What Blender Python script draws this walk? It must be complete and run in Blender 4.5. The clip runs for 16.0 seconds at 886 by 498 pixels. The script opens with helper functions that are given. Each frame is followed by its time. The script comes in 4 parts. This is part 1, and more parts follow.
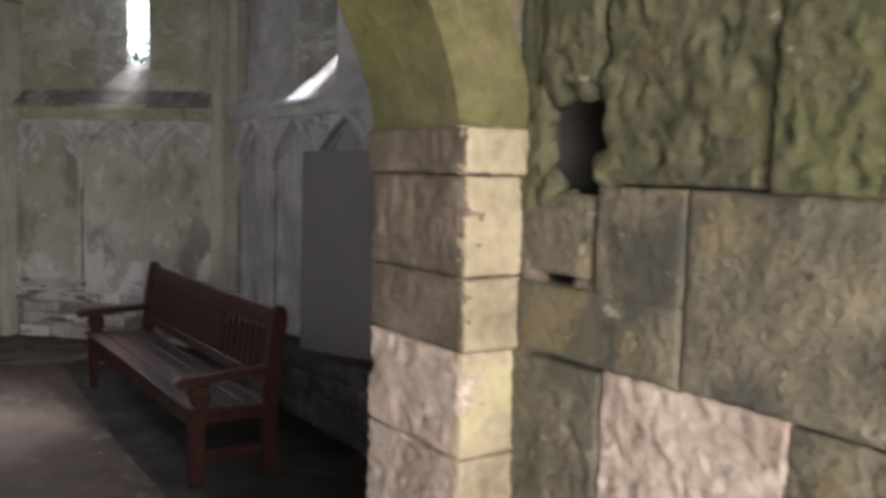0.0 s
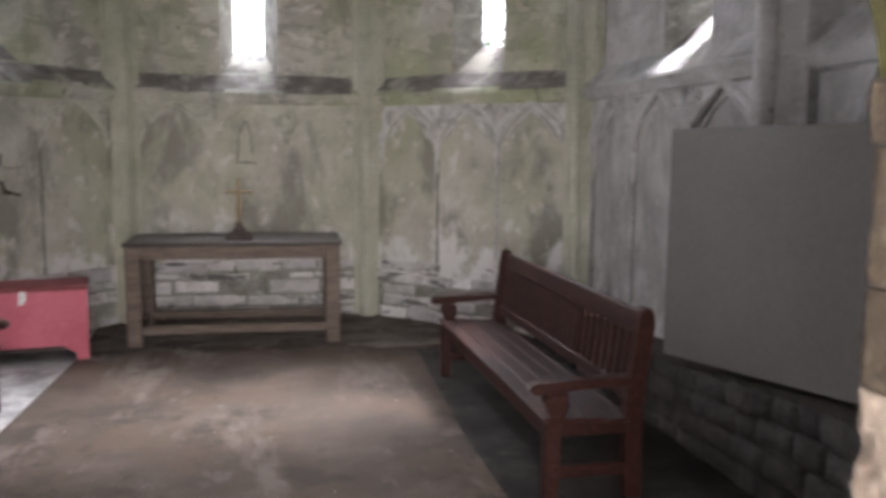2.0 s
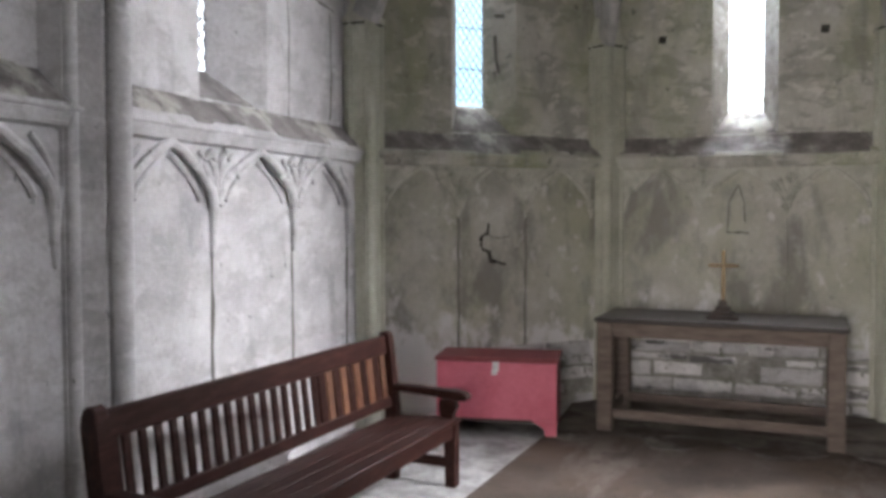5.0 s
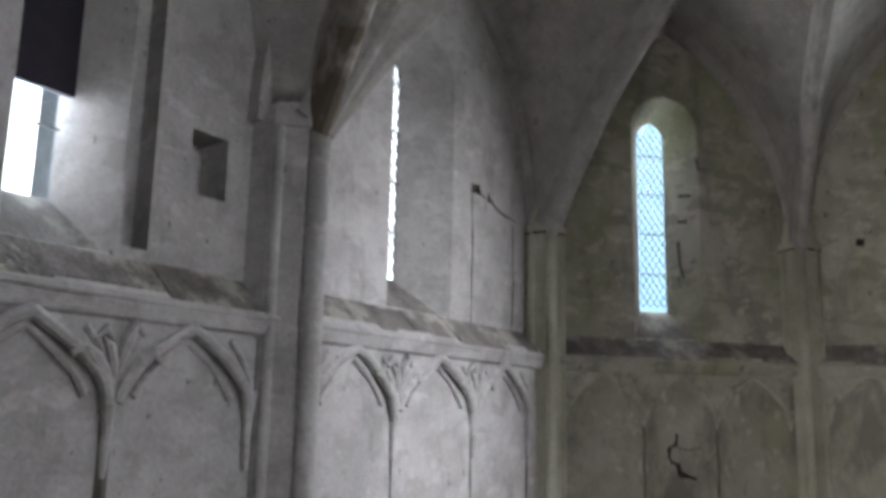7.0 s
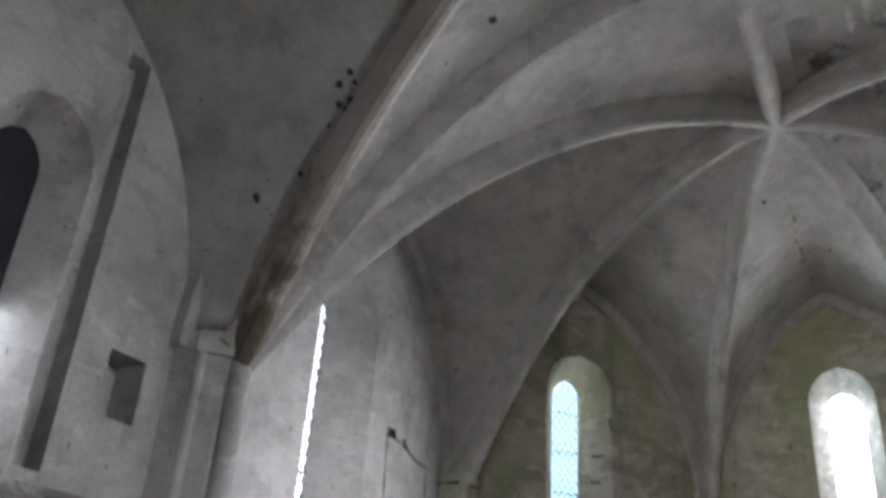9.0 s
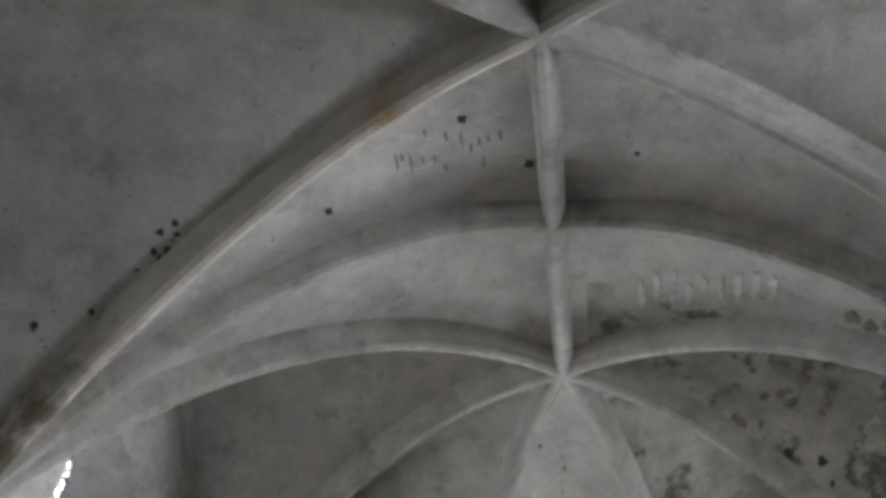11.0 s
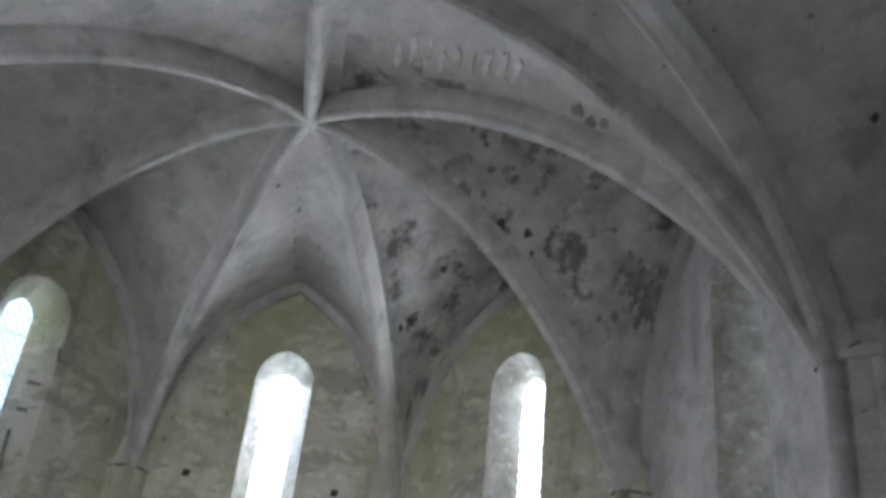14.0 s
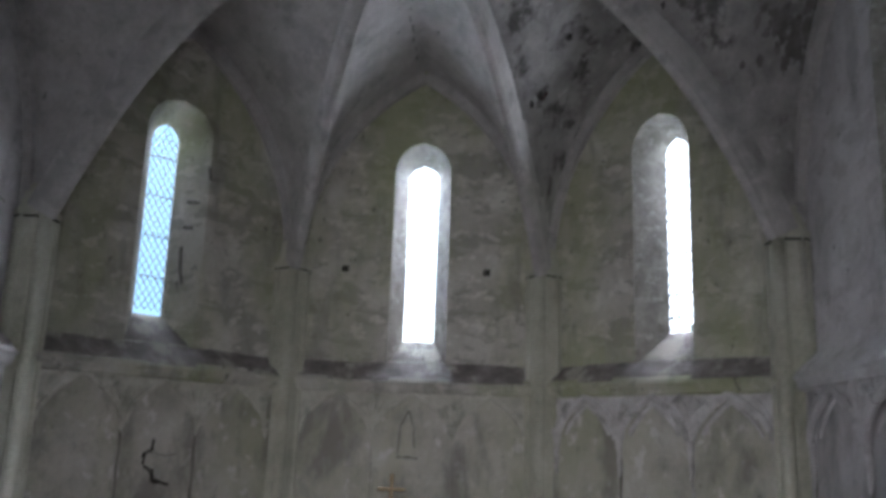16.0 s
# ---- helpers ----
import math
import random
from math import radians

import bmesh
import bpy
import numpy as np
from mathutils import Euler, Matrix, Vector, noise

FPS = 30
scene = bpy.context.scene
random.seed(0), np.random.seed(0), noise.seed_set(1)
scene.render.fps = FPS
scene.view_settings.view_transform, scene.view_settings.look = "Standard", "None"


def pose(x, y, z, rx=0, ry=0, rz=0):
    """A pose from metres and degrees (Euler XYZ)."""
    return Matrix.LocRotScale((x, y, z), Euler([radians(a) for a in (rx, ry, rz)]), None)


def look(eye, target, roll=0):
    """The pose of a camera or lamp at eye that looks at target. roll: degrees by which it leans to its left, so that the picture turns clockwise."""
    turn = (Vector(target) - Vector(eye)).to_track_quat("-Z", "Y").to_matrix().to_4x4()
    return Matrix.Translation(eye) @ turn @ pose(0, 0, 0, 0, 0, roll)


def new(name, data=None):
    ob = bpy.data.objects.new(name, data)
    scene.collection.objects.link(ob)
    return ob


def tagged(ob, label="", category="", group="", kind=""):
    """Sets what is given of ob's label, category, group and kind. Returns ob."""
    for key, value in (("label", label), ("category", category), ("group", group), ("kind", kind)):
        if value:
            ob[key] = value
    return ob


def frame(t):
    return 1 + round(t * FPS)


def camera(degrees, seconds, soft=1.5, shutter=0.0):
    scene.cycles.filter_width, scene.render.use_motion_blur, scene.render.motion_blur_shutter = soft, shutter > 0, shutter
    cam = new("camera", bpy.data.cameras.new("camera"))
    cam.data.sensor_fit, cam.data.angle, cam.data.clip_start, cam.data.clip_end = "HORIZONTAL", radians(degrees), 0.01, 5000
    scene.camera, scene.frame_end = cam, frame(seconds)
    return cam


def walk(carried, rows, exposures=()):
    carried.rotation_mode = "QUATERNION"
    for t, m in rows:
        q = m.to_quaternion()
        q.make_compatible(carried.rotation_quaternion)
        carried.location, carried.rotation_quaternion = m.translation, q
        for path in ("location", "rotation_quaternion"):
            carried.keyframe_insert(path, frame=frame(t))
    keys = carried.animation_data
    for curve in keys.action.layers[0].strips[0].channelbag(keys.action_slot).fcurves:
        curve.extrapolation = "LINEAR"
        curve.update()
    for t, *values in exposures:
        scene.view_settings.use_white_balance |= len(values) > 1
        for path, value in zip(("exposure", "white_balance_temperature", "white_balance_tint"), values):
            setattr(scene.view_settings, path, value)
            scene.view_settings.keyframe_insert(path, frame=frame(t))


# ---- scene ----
EXPOSURES = [(0.0, 0.33, 6500, 20), (1.0, 0.65, 6550, 21), (2.0, 1.15, 6550, 21), (4.0, 1.15, 6550, 21), (6.5, 0.3, 6500, 17), (8.0, 0.48, 6500, 17), (10.5, 1.0, 6500, 14), (12.0, 1.2, 6500, 11), (13.0, 1.4, 6350, 13), (13.5, 1.32, 6250, 13), (14.0, 1.15, 6050, 15), (15.0, 0.7, 6000, 17), (16.0, 0.28, 5950, 20)]
cam = camera(53.97, 16.0, soft=3.8, shutter=0.5)
walk(cam, [
    (0.0, pose(-0.042, -1.813, 1.702, 84.78, -1.50, -34.02)),
    (0.5, pose(-0.082, -1.735, 1.721, 85.29, -1.69, -30.13)),
    (1.0, pose(-0.096, -1.584, 1.714, 84.98, -1.60, -24.69)),
    (1.5, pose(-0.006, -1.364, 1.708, 83.79, -0.62, -18.64)),
    (2.0, pose(0.076, -1.185, 1.686, 83.30, -0.46, -11.96)),
    (2.5, pose(0.246, -0.924, 1.702, 82.17, -0.79, -5.55)),
    (3.0, pose(0.129, -0.740, 1.659, 82.10, -1.63, -3.57)),
    (3.5, pose(0.244, -0.652, 1.590, 82.35, -1.72, 2.04)),
    (4.0, pose(0.336, -0.491, 1.647, 82.05, -1.22, 11.00)),
    (4.2, pose(0.278, -0.455, 1.657, 83.61, -0.44, 15.63)),
    (6.3, pose(0.306, -0.376, 1.696, 93.25, -0.31, 25.78)),
    (6.5, pose(0.310, -0.375, 1.679, 95.74, -0.59, 28.56)),
    (7.0, pose(0.343, -0.383, 1.714, 100.79, -1.21, 33.21)),
    (7.5, pose(0.340, -0.388, 1.714, 104.22, -1.24, 32.58)),
    (8.0, pose(0.355, -0.400, 1.714, 108.24, -1.62, 31.31)),
    (8.2, pose(0.356, -0.415, 1.696, 110.35, -1.82, 30.29)),
    (10.3, pose(0.349, -0.438, 1.699, 126.59, -8.06, 16.36)),
    (10.5, pose(0.264, -0.433, 1.677, 128.62, -7.22, 13.24)),
    (11.0, pose(0.305, -0.420, 1.656, 132.23, -7.20, 8.21)),
    (11.5, pose(0.341, -0.432, 1.651, 133.75, -7.55, 3.68)),
    (12.0, pose(0.386, -0.454, 1.646, 132.79, -7.83, -1.27)),
    (12.5, pose(0.355, -0.443, 1.642, 129.60, -7.15, -7.05)),
    (13.0, pose(0.376, -0.443, 1.665, 125.24, -7.28, -10.32)),
    (13.5, pose(0.348, -0.404, 1.670, 121.64, -6.07, -11.65)),
    (14.0, pose(0.409, -0.483, 1.623, 117.76, -5.88, -9.86)),
    (14.5, pose(0.412, -0.485, 1.634, 114.25, -4.62, -7.35)),
    (15.0, pose(0.400, -0.482, 1.638, 110.75, -3.30, -4.21)),
    (15.5, pose(0.377, -0.442, 1.620, 106.41, -2.47, -1.23)),
    (16.0, pose(0.359, -0.403, 1.598, 102.98, -1.94, 0.53)),
], exposures=EXPOSURES)


# ---- light: overcast-bright sky, a soft sun from the south-east, sky light at the openings ----
world = bpy.data.worlds.new("sky")
scene.world = world
world.use_nodes = True
wn = world.node_tree.nodes
sky = wn.new("ShaderNodeTexSky")
sky.sky_type = "NISHITA"
sky.sun_disc = False
sky.sun_elevation = radians(42)
sky.sun_rotation = radians(115)
world.node_tree.links.new(sky.outputs[0], wn["Background"].inputs[0])
wn["Background"].inputs[1].default_value = 0.15

sun = new("sun", bpy.data.lights.new("sun", "SUN"))
sun.data.energy, sun.data.angle, sun.data.color = 2.5, radians(3), (1.0, 0.95, 0.86)
sun.matrix_world = look((8, 10, 12), (0, 3, 0))


def opening_lamp(name, eye, target, w, h, energy, colour=(0.93, 0.97, 1.0)):
    """Sky light that enters by one opening."""
    lamp = new(name, bpy.data.lights.new(name, "AREA"))
    lamp.data.shape, lamp.data.size, lamp.data.size_y = "RECTANGLE", w, h
    lamp.data.energy, lamp.data.color = energy, colour
    lamp.matrix_world = look(eye, target)
    return lamp


# ---- materials ----
def material(name, colours, scale=3.0, rough=0.9, bump=0.22, fine=40.0, detail=8.0, stain=None, metal=0.0, vary=0.0, stretch=(1, 1, 1), grit=0.22, shine=0.5):
    """A worn surface: a colour ramp over broad noise, fine grain, optional stain patches and relief, in world metres."""
    m = bpy.data.materials.new(name)
    m.use_nodes = True
    n, l = m.node_tree.nodes, m.node_tree.links
    bsdf = n["Principled BSDF"]
    geo = n.new("ShaderNodeNewGeometry")
    mapping = n.new("ShaderNodeMapping")
    mapping.inputs["Scale"].default_value = stretch
    l.new(geo.outputs["Position"], mapping.inputs[0])
    broad = n.new("ShaderNodeTexNoise")
    broad.inputs["Scale"].default_value, broad.inputs["Detail"].default_value, broad.inputs["Roughness"].default_value = scale, detail, 0.62
    l.new(mapping.outputs[0], broad.inputs["Vector"])
    ramp = n.new("ShaderNodeValToRGB")
    els = ramp.color_ramp.elements
    while len(els) < len(colours):
        els.new(0.5)
    for i, c in enumerate(colours):
        els[i].position = 0.3 + 0.4 * i / max(1, len(colours) - 1)
        els[i].color = (*c, 1)
    l.new(broad.outputs[0], ramp.inputs[0])
    grain = n.new("ShaderNodeTexNoise")
    grain.inputs["Scale"].default_value, grain.inputs["Detail"].default_value = fine, 6
    l.new(mapping.outputs[0], grain.inputs["Vector"])
    mix = n.new("ShaderNodeMix")
    mix.data_type, mix.blend_type = "RGBA", "OVERLAY"
    mix.inputs["Factor"].default_value = grit
    l.new(ramp.outputs[0], mix.inputs["A"])
    l.new(grain.outputs[0], mix.inputs["B"])
    out = mix.outputs["Result"]
    for colour, s, lo, hi, amount, squash, *low in stain or ():
        sm = n.new("ShaderNodeMapping")
        sm.inputs["Scale"].default_value = squash
        l.new(geo.outputs["Position"], sm.inputs[0])
        sn = n.new("ShaderNodeTexNoise")
        sn.inputs["Scale"].default_value, sn.inputs["Detail"].default_value, sn.inputs["Roughness"].default_value = s, 7, 0.65
        l.new(sm.outputs[0], sn.inputs["Vector"])
        mr = n.new("ShaderNodeMapRange")
        mr.inputs["From Min"].default_value, mr.inputs["From Max"].default_value, mr.inputs["To Max"].default_value = lo, hi, amount
        level = sn.outputs[0]
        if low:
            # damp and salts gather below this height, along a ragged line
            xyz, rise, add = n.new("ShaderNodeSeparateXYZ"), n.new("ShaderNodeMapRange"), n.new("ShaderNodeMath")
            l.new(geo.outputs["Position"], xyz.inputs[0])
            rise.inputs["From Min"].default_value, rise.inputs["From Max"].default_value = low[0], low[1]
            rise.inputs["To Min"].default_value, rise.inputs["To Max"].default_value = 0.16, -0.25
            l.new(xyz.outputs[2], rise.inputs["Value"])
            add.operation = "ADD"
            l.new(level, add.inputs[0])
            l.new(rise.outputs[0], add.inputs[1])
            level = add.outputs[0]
        l.new(level, mr.inputs["Value"])
        sx = n.new("ShaderNodeMix")
        sx.data_type = "RGBA"
        l.new(mr.outputs[0], sx.inputs["Factor"])
        l.new(out, sx.inputs["A"])
        sx.inputs["B"].default_value = (*colour, 1)
        out = sx.outputs["Result"]
    if vary:
        info = n.new("ShaderNodeObjectInfo")
        hsv = n.new("ShaderNodeHueSaturation")
        vr = n.new("ShaderNodeMapRange")
        vr.inputs["To Min"].default_value, vr.inputs["To Max"].default_value = 1 - vary, 1 + vary
        l.new(info.outputs["Random"], vr.inputs["Value"])
        l.new(vr.outputs[0], hsv.inputs["Value"])
        l.new(out, hsv.inputs["Color"])
        out = hsv.outputs[0]
    l.new(out, bsdf.inputs["Base Color"])
    bsdf.inputs["Specular IOR Level"].default_value = shine
    bsdf.inputs["Roughness"].default_value, bsdf.inputs["Metallic"].default_value = rough, metal
    if bump:
        both = n.new("ShaderNodeMath")
        both.operation = "ADD"
        l.new(broad.outputs[0], both.inputs[0])
        half = n.new("ShaderNodeMath")
        half.operation = "MULTIPLY"
        half.inputs[1].default_value = 0.35
        l.new(grain.outputs[0], half.inputs[0])
        l.new(half.outputs[0], both.inputs[1])
        bm = n.new("ShaderNodeBump")
        bm.inputs["Strength"].default_value, bm.inputs["Distance"].default_value = bump, 0.03
        l.new(both.outputs[0], bm.inputs["Height"])
        l.new(bm.outputs[0], bsdf.inputs["Normal"])
    return m


GRIME = (0.17, 0.165, 0.16)
m_plaster = material("limewashed_stone", [(0.40, 0.395, 0.39), (0.53, 0.525, 0.52), (0.63, 0.625, 0.62)], 2.2, detail=12, bump=0.35, stain=[((0.37, 0.365, 0.355), 5.0, 0.52, 0.60, 0.5, (0.8, 0.8, 1.5)), ((0.69, 0.685, 0.675), 6.0, 0.56, 0.64, 0.55, (0.8, 0.8, 1.3)), (GRIME, 2.5, 0.54, 0.68, 0.45, (1.2, 1.2, 0.45)), ((0.09, 0.09, 0.085), 12.0, 0.645, 0.69, 0.7, (1, 1, 0.7))])
m_apse = material("green_stained_stone", [(0.36, 0.36, 0.31), (0.52, 0.515, 0.455), (0.66, 0.655, 0.60)], 2.2, detail=12, bump=0.35, stain=[((0.30, 0.295, 0.25), 4.0, 0.52, 0.57, 0.65, (0.7, 0.7, 1.6)), ((0.74, 0.73, 0.67), 6.0, 0.56, 0.60, 0.7, (0.8, 0.8, 1.4)), ((0.36, 0.40, 0.20), 1.0, 0.41, 0.61, 0.65, (1, 1, 0.5)), ((0.19, 0.185, 0.16), 2.6, 0.53, 0.66, 0.5, (1.3, 1.3, 0.45)), ((0.09, 0.09, 0.08), 11.0, 0.63, 0.68, 0.7, (1, 1, 0.7))])
# mottled stone, its colour darkened to offset the close lamps on the splays
m_splay = material("mottled_darkened_stone", [(0.20, 0.20, 0.175), (0.32, 0.315, 0.28), (0.45, 0.44, 0.40)], 5.0, detail=12, bump=0.4, stain=[((0.58, 0.575, 0.54), 9.0, 0.56, 0.62, 0.6, (0.8, 0.8, 1.4)), ((0.17, 0.18, 0.135), 6.0, 0.54, 0.62, 0.6, (0.8, 0.8, 1.3))])
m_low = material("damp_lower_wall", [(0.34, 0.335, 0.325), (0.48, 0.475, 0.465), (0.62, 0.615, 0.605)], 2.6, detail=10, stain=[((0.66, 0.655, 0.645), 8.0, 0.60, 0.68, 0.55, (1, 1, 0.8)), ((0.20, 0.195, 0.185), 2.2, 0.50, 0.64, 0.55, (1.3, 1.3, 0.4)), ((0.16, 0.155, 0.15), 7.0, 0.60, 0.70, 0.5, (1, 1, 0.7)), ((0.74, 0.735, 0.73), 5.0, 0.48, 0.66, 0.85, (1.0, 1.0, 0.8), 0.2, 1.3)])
m_thin_crack = material("grey_hairline", [(0.16, 0.155, 0.13), (0.26, 0.25, 0.22)], 10.0)
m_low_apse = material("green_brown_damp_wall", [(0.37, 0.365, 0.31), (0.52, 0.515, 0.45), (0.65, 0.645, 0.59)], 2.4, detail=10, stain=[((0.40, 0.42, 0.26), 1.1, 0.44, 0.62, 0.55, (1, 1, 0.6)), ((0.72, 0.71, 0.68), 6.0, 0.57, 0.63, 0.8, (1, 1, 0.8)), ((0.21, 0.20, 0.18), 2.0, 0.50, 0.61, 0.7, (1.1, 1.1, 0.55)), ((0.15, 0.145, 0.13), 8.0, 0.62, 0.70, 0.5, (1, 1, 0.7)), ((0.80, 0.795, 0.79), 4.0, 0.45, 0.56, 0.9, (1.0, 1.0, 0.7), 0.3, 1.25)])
m_vault = material("vault_plaster", [(0.36, 0.355, 0.345), (0.48, 0.475, 0.46), (0.58, 0.575, 0.56)], 2.6, detail=10, bump=0.18, stain=[((0.34, 0.335, 0.32), 4.5, 0.52, 0.61, 0.4, (1, 1, 1)), ((0.61, 0.605, 0.59), 5.5, 0.56, 0.64, 0.5, (1, 1, 1)), ((0.24, 0.235, 0.225), 3.0, 0.56, 0.66, 0.5, (1, 1, 1)), ((0.10, 0.098, 0.09), 11.0, 0.65, 0.69, 0.7, (1, 1, 1))])
m_vault_worn = material("flaking_vault", [(0.22, 0.22, 0.21), (0.38, 0.375, 0.36), (0.54, 0.535, 0.52)], 3.0, bump=1.0, stain=[((0.06, 0.06, 0.055), 3.0, 0.54, 0.62, 0.8, (1, 1, 0.6)), ((0.60, 0.60, 0.59), 5.0, 0.62, 0.66, 0.6, (1, 1, 1))])
m_rib_rust = material("rust_stained_rib", [(0.44, 0.42, 0.39), (0.55, 0.53, 0.50), (0.62, 0.60, 0.57)], 4.0, stain=[((0.38, 0.24, 0.09), 1.1, 0.50, 0.62, 0.7, (1, 1, 1)), ((0.11, 0.083, 0.045), 5.0, 0.46, 0.64, 0.8, (1, 1, 1), 3.3, 4.6)])
m_rib = material("rib_stone", [(0.38, 0.375, 0.36), (0.47, 0.465, 0.45), (0.55, 0.545, 0.53)], 4.0, detail=10, bump=0.18, stain=[((0.32, 0.315, 0.30), 5.0, 0.54, 0.60, 0.5, (1, 1, 1)), (GRIME, 3.0, 0.57, 0.68, 0.5, (1, 1, 1)), ((0.60, 0.595, 0.58), 8.0, 0.59, 0.64, 0.55, (1, 1, 1))])
m_ashlar = material("warm_ashlar", [(0.0566, 0.0517, 0.0356), (0.104, 0.0919, 0.0611), (0.167, 0.146, 0.0989)], grit=0.5, scale=9.0, bump=0.8, fine=70, vary=0.15, detail=12, stain=[((0.167, 0.13, 0.0605), 4.0, 0.55, 0.63, 0.6, (1, 1, 1)), ((0.0433, 0.0449, 0.0382), 5, 0.51, 0.59, 0.7, (1, 1, 1)), ((0.106, 0.112, 0.0477), 2.5, 0.54, 0.64, 0.45, (1, 1, 1)), ((0.28, 0.266, 0.197), 16, 0.63, 0.67, 0.75, (1, 1, 1)), ((0.02, 0.019, 0.0153), 22, 0.64, 0.68, 0.7, (1, 1, 1))])
m_pink_ashlar = material("pinkish_pitted_stone", [(0.2, 0.159, 0.126), (0.333, 0.274, 0.222), (0.459, 0.4, 0.333)], grit=0.4, scale=9.0, bump=0.9, fine=45, vary=0.15, detail=12, stain=[((0.0814, 0.0703, 0.0592), 9, 0.58, 0.66, 0.7, (1, 1, 1)), ((0.222, 0.141, 0.0962), 3, 0.54, 0.64, 0.5, (1, 1, 1)), ((0.414, 0.377, 0.333), 12, 0.62, 0.68, 0.6, (1, 1, 1))])
m_pale_ashlar = material("pale_yellow_ashlar", [(0.178, 0.148, 0.0925), (0.266, 0.226, 0.144), (0.355, 0.303, 0.207)], grit=0.4, scale=6.0, bump=0.4, vary=0.1, detail=12, stain=[((0.2, 0.148, 0.0814), 5, 0.58, 0.68, 0.6, (1, 1, 1)), ((0.355, 0.355, 0.118), 3, 0.58, 0.68, 0.4, (1, 1, 1))])
m_brown_ashlar = material("brown_worn_ashlar", [(0.0629, 0.0466, 0.0296), (0.111, 0.0866, 0.0592), (0.178, 0.144, 0.107)], grit=0.4, scale=8.0, bump=0.9, fine=50, vary=0.12, detail=12, stain=[((0.237, 0.207, 0.163), 9, 0.60, 0.68, 0.6, (1, 1, 0.5)), ((0.104, 0.0962, 0.037), 3, 0.56, 0.66, 0.5, (1, 1, 1)), ((0.0444, 0.037, 0.0296), 7, 0.60, 0.68, 0.7, (1, 1, 1))])
m_mossy_ashlar = material("mossy_eroded_ashlar", [(0.032, 0.0337, 0.0156), (0.0666, 0.0647, 0.0317), (0.117, 0.107, 0.0586)], grit=0.4, scale=8, bump=1.0, fine=45, detail=12, vary=0.1, stain=[((0.0749, 0.0874, 0.022), 2.4, 0.48, 0.62, 0.4, (1, 1, 1)), ((0.149, 0.107, 0.044), 3.0, 0.57, 0.67, 0.6, (1, 1, 1)), ((0.0266, 0.0281, 0.0171), 8, 0.57, 0.65, 0.7, (1, 1, 1)), ((0.224, 0.214, 0.142), 15, 0.65, 0.69, 0.7, (1, 1, 1))])
# the shade along the wall's foot is put into this very dark colour
m_rubble = material("shadowed_rubble", [(0.030, 0.029, 0.027), (0.055, 0.052, 0.048), (0.10, 0.095, 0.088)], 5.0, bump=0.8, vary=0.15)
m_mould = material("grey_mould_bloom", [(0.13, 0.127, 0.115), (0.21, 0.205, 0.19), (0.30, 0.295, 0.28)], 9.0, detail=10, bump=0.6)
m_dust = material("dusty_worn_slab", [(0.09, 0.077, 0.066), (0.155, 0.135, 0.118), (0.24, 0.215, 0.19)], 3.0, detail=12, rough=0.9, shine=0.2, stain=[((0.055, 0.042, 0.033), 1.6, 0.50, 0.58, 0.8, (0.8, 1.6, 1)), ((0.30, 0.275, 0.25), 4.0, 0.58, 0.66, 0.6, (1, 1, 1))])
m_scar = material("grey_scar", [(0.12, 0.115, 0.10), (0.22, 0.21, 0.19)], 6.0, bump=0.6)
m_moss = material("mossy_stone", [(0.0444, 0.0459, 0.0163), (0.0851, 0.0799, 0.0296), (0.141, 0.122, 0.0555)], grit=0.4, scale=6.0, bump=0.8, detail=12, stain=[((0.148, 0.163, 0.0296), 3.4, 0.45, 0.62, 0.6, (1, 1, 1)), ((0.074, 0.0555, 0.0259), 3.0, 0.52, 0.64, 0.6, (1, 1, 1)), ((0.192, 0.17, 0.104), 14, 0.66, 0.70, 0.6, (1, 1, 1))])
m_mortar = material("dark_joint_and_hole_shade", [(0.025, 0.023, 0.018), (0.055, 0.05, 0.04)], 8.0, bump=0.8)
m_floor = material("brown_stone_floor", [(0.0453, 0.0329, 0.0256), (0.0746, 0.0562, 0.0439), (0.114, 0.0894, 0.0716)], 1.6, rough=0.85, shine=0.3, detail=12, stain=[((0.0877, 0.0607, 0.0402), 1.0, 0.46, 0.60, 0.7, (1, 1, 1)), ((0.161, 0.132, 0.112), 0.75, 0.52, 0.60, 0.7, (2.0, 0.6, 1)), ((0.0402, 0.0292, 0.0219), 0.9, 0.53, 0.59, 0.75, (1.2, 1.0, 1)), ((0.161, 0.135, 0.117), 2.6, 0.59, 0.66, 0.5, (1.4, 0.8, 1)), ((0.0365, 0.0263, 0.0197), 5.0, 0.60, 0.66, 0.5, (1.2, 0.8, 1))])
m_grit = material("pale_gravel_floor", [(0.20, 0.198, 0.19), (0.36, 0.355, 0.345), (0.52, 0.515, 0.505)], 6.0, bump=0.9, fine=60, stain=[((0.12, 0.118, 0.11), 1.2, 0.52, 0.6, 0.7, (1, 1, 1)), ((0.10, 0.098, 0.09), 30.0, 0.60, 0.66, 0.6, (1, 1, 1))])
m_slate = material("dark_damp_slabs", [(0.0187, 0.0173, 0.0158), (0.0324, 0.0302, 0.0274), (0.054, 0.0504, 0.0461)], 3.0, rough=0.85, shine=0.2, bump=0.5, stain=[((0.072, 0.0677, 0.0612), 2.2, 0.55, 0.64, 0.6, (1, 1, 1)), ((0.0144, 0.0137, 0.0122), 1.4, 0.52, 0.62, 0.7, (1, 1, 1))])
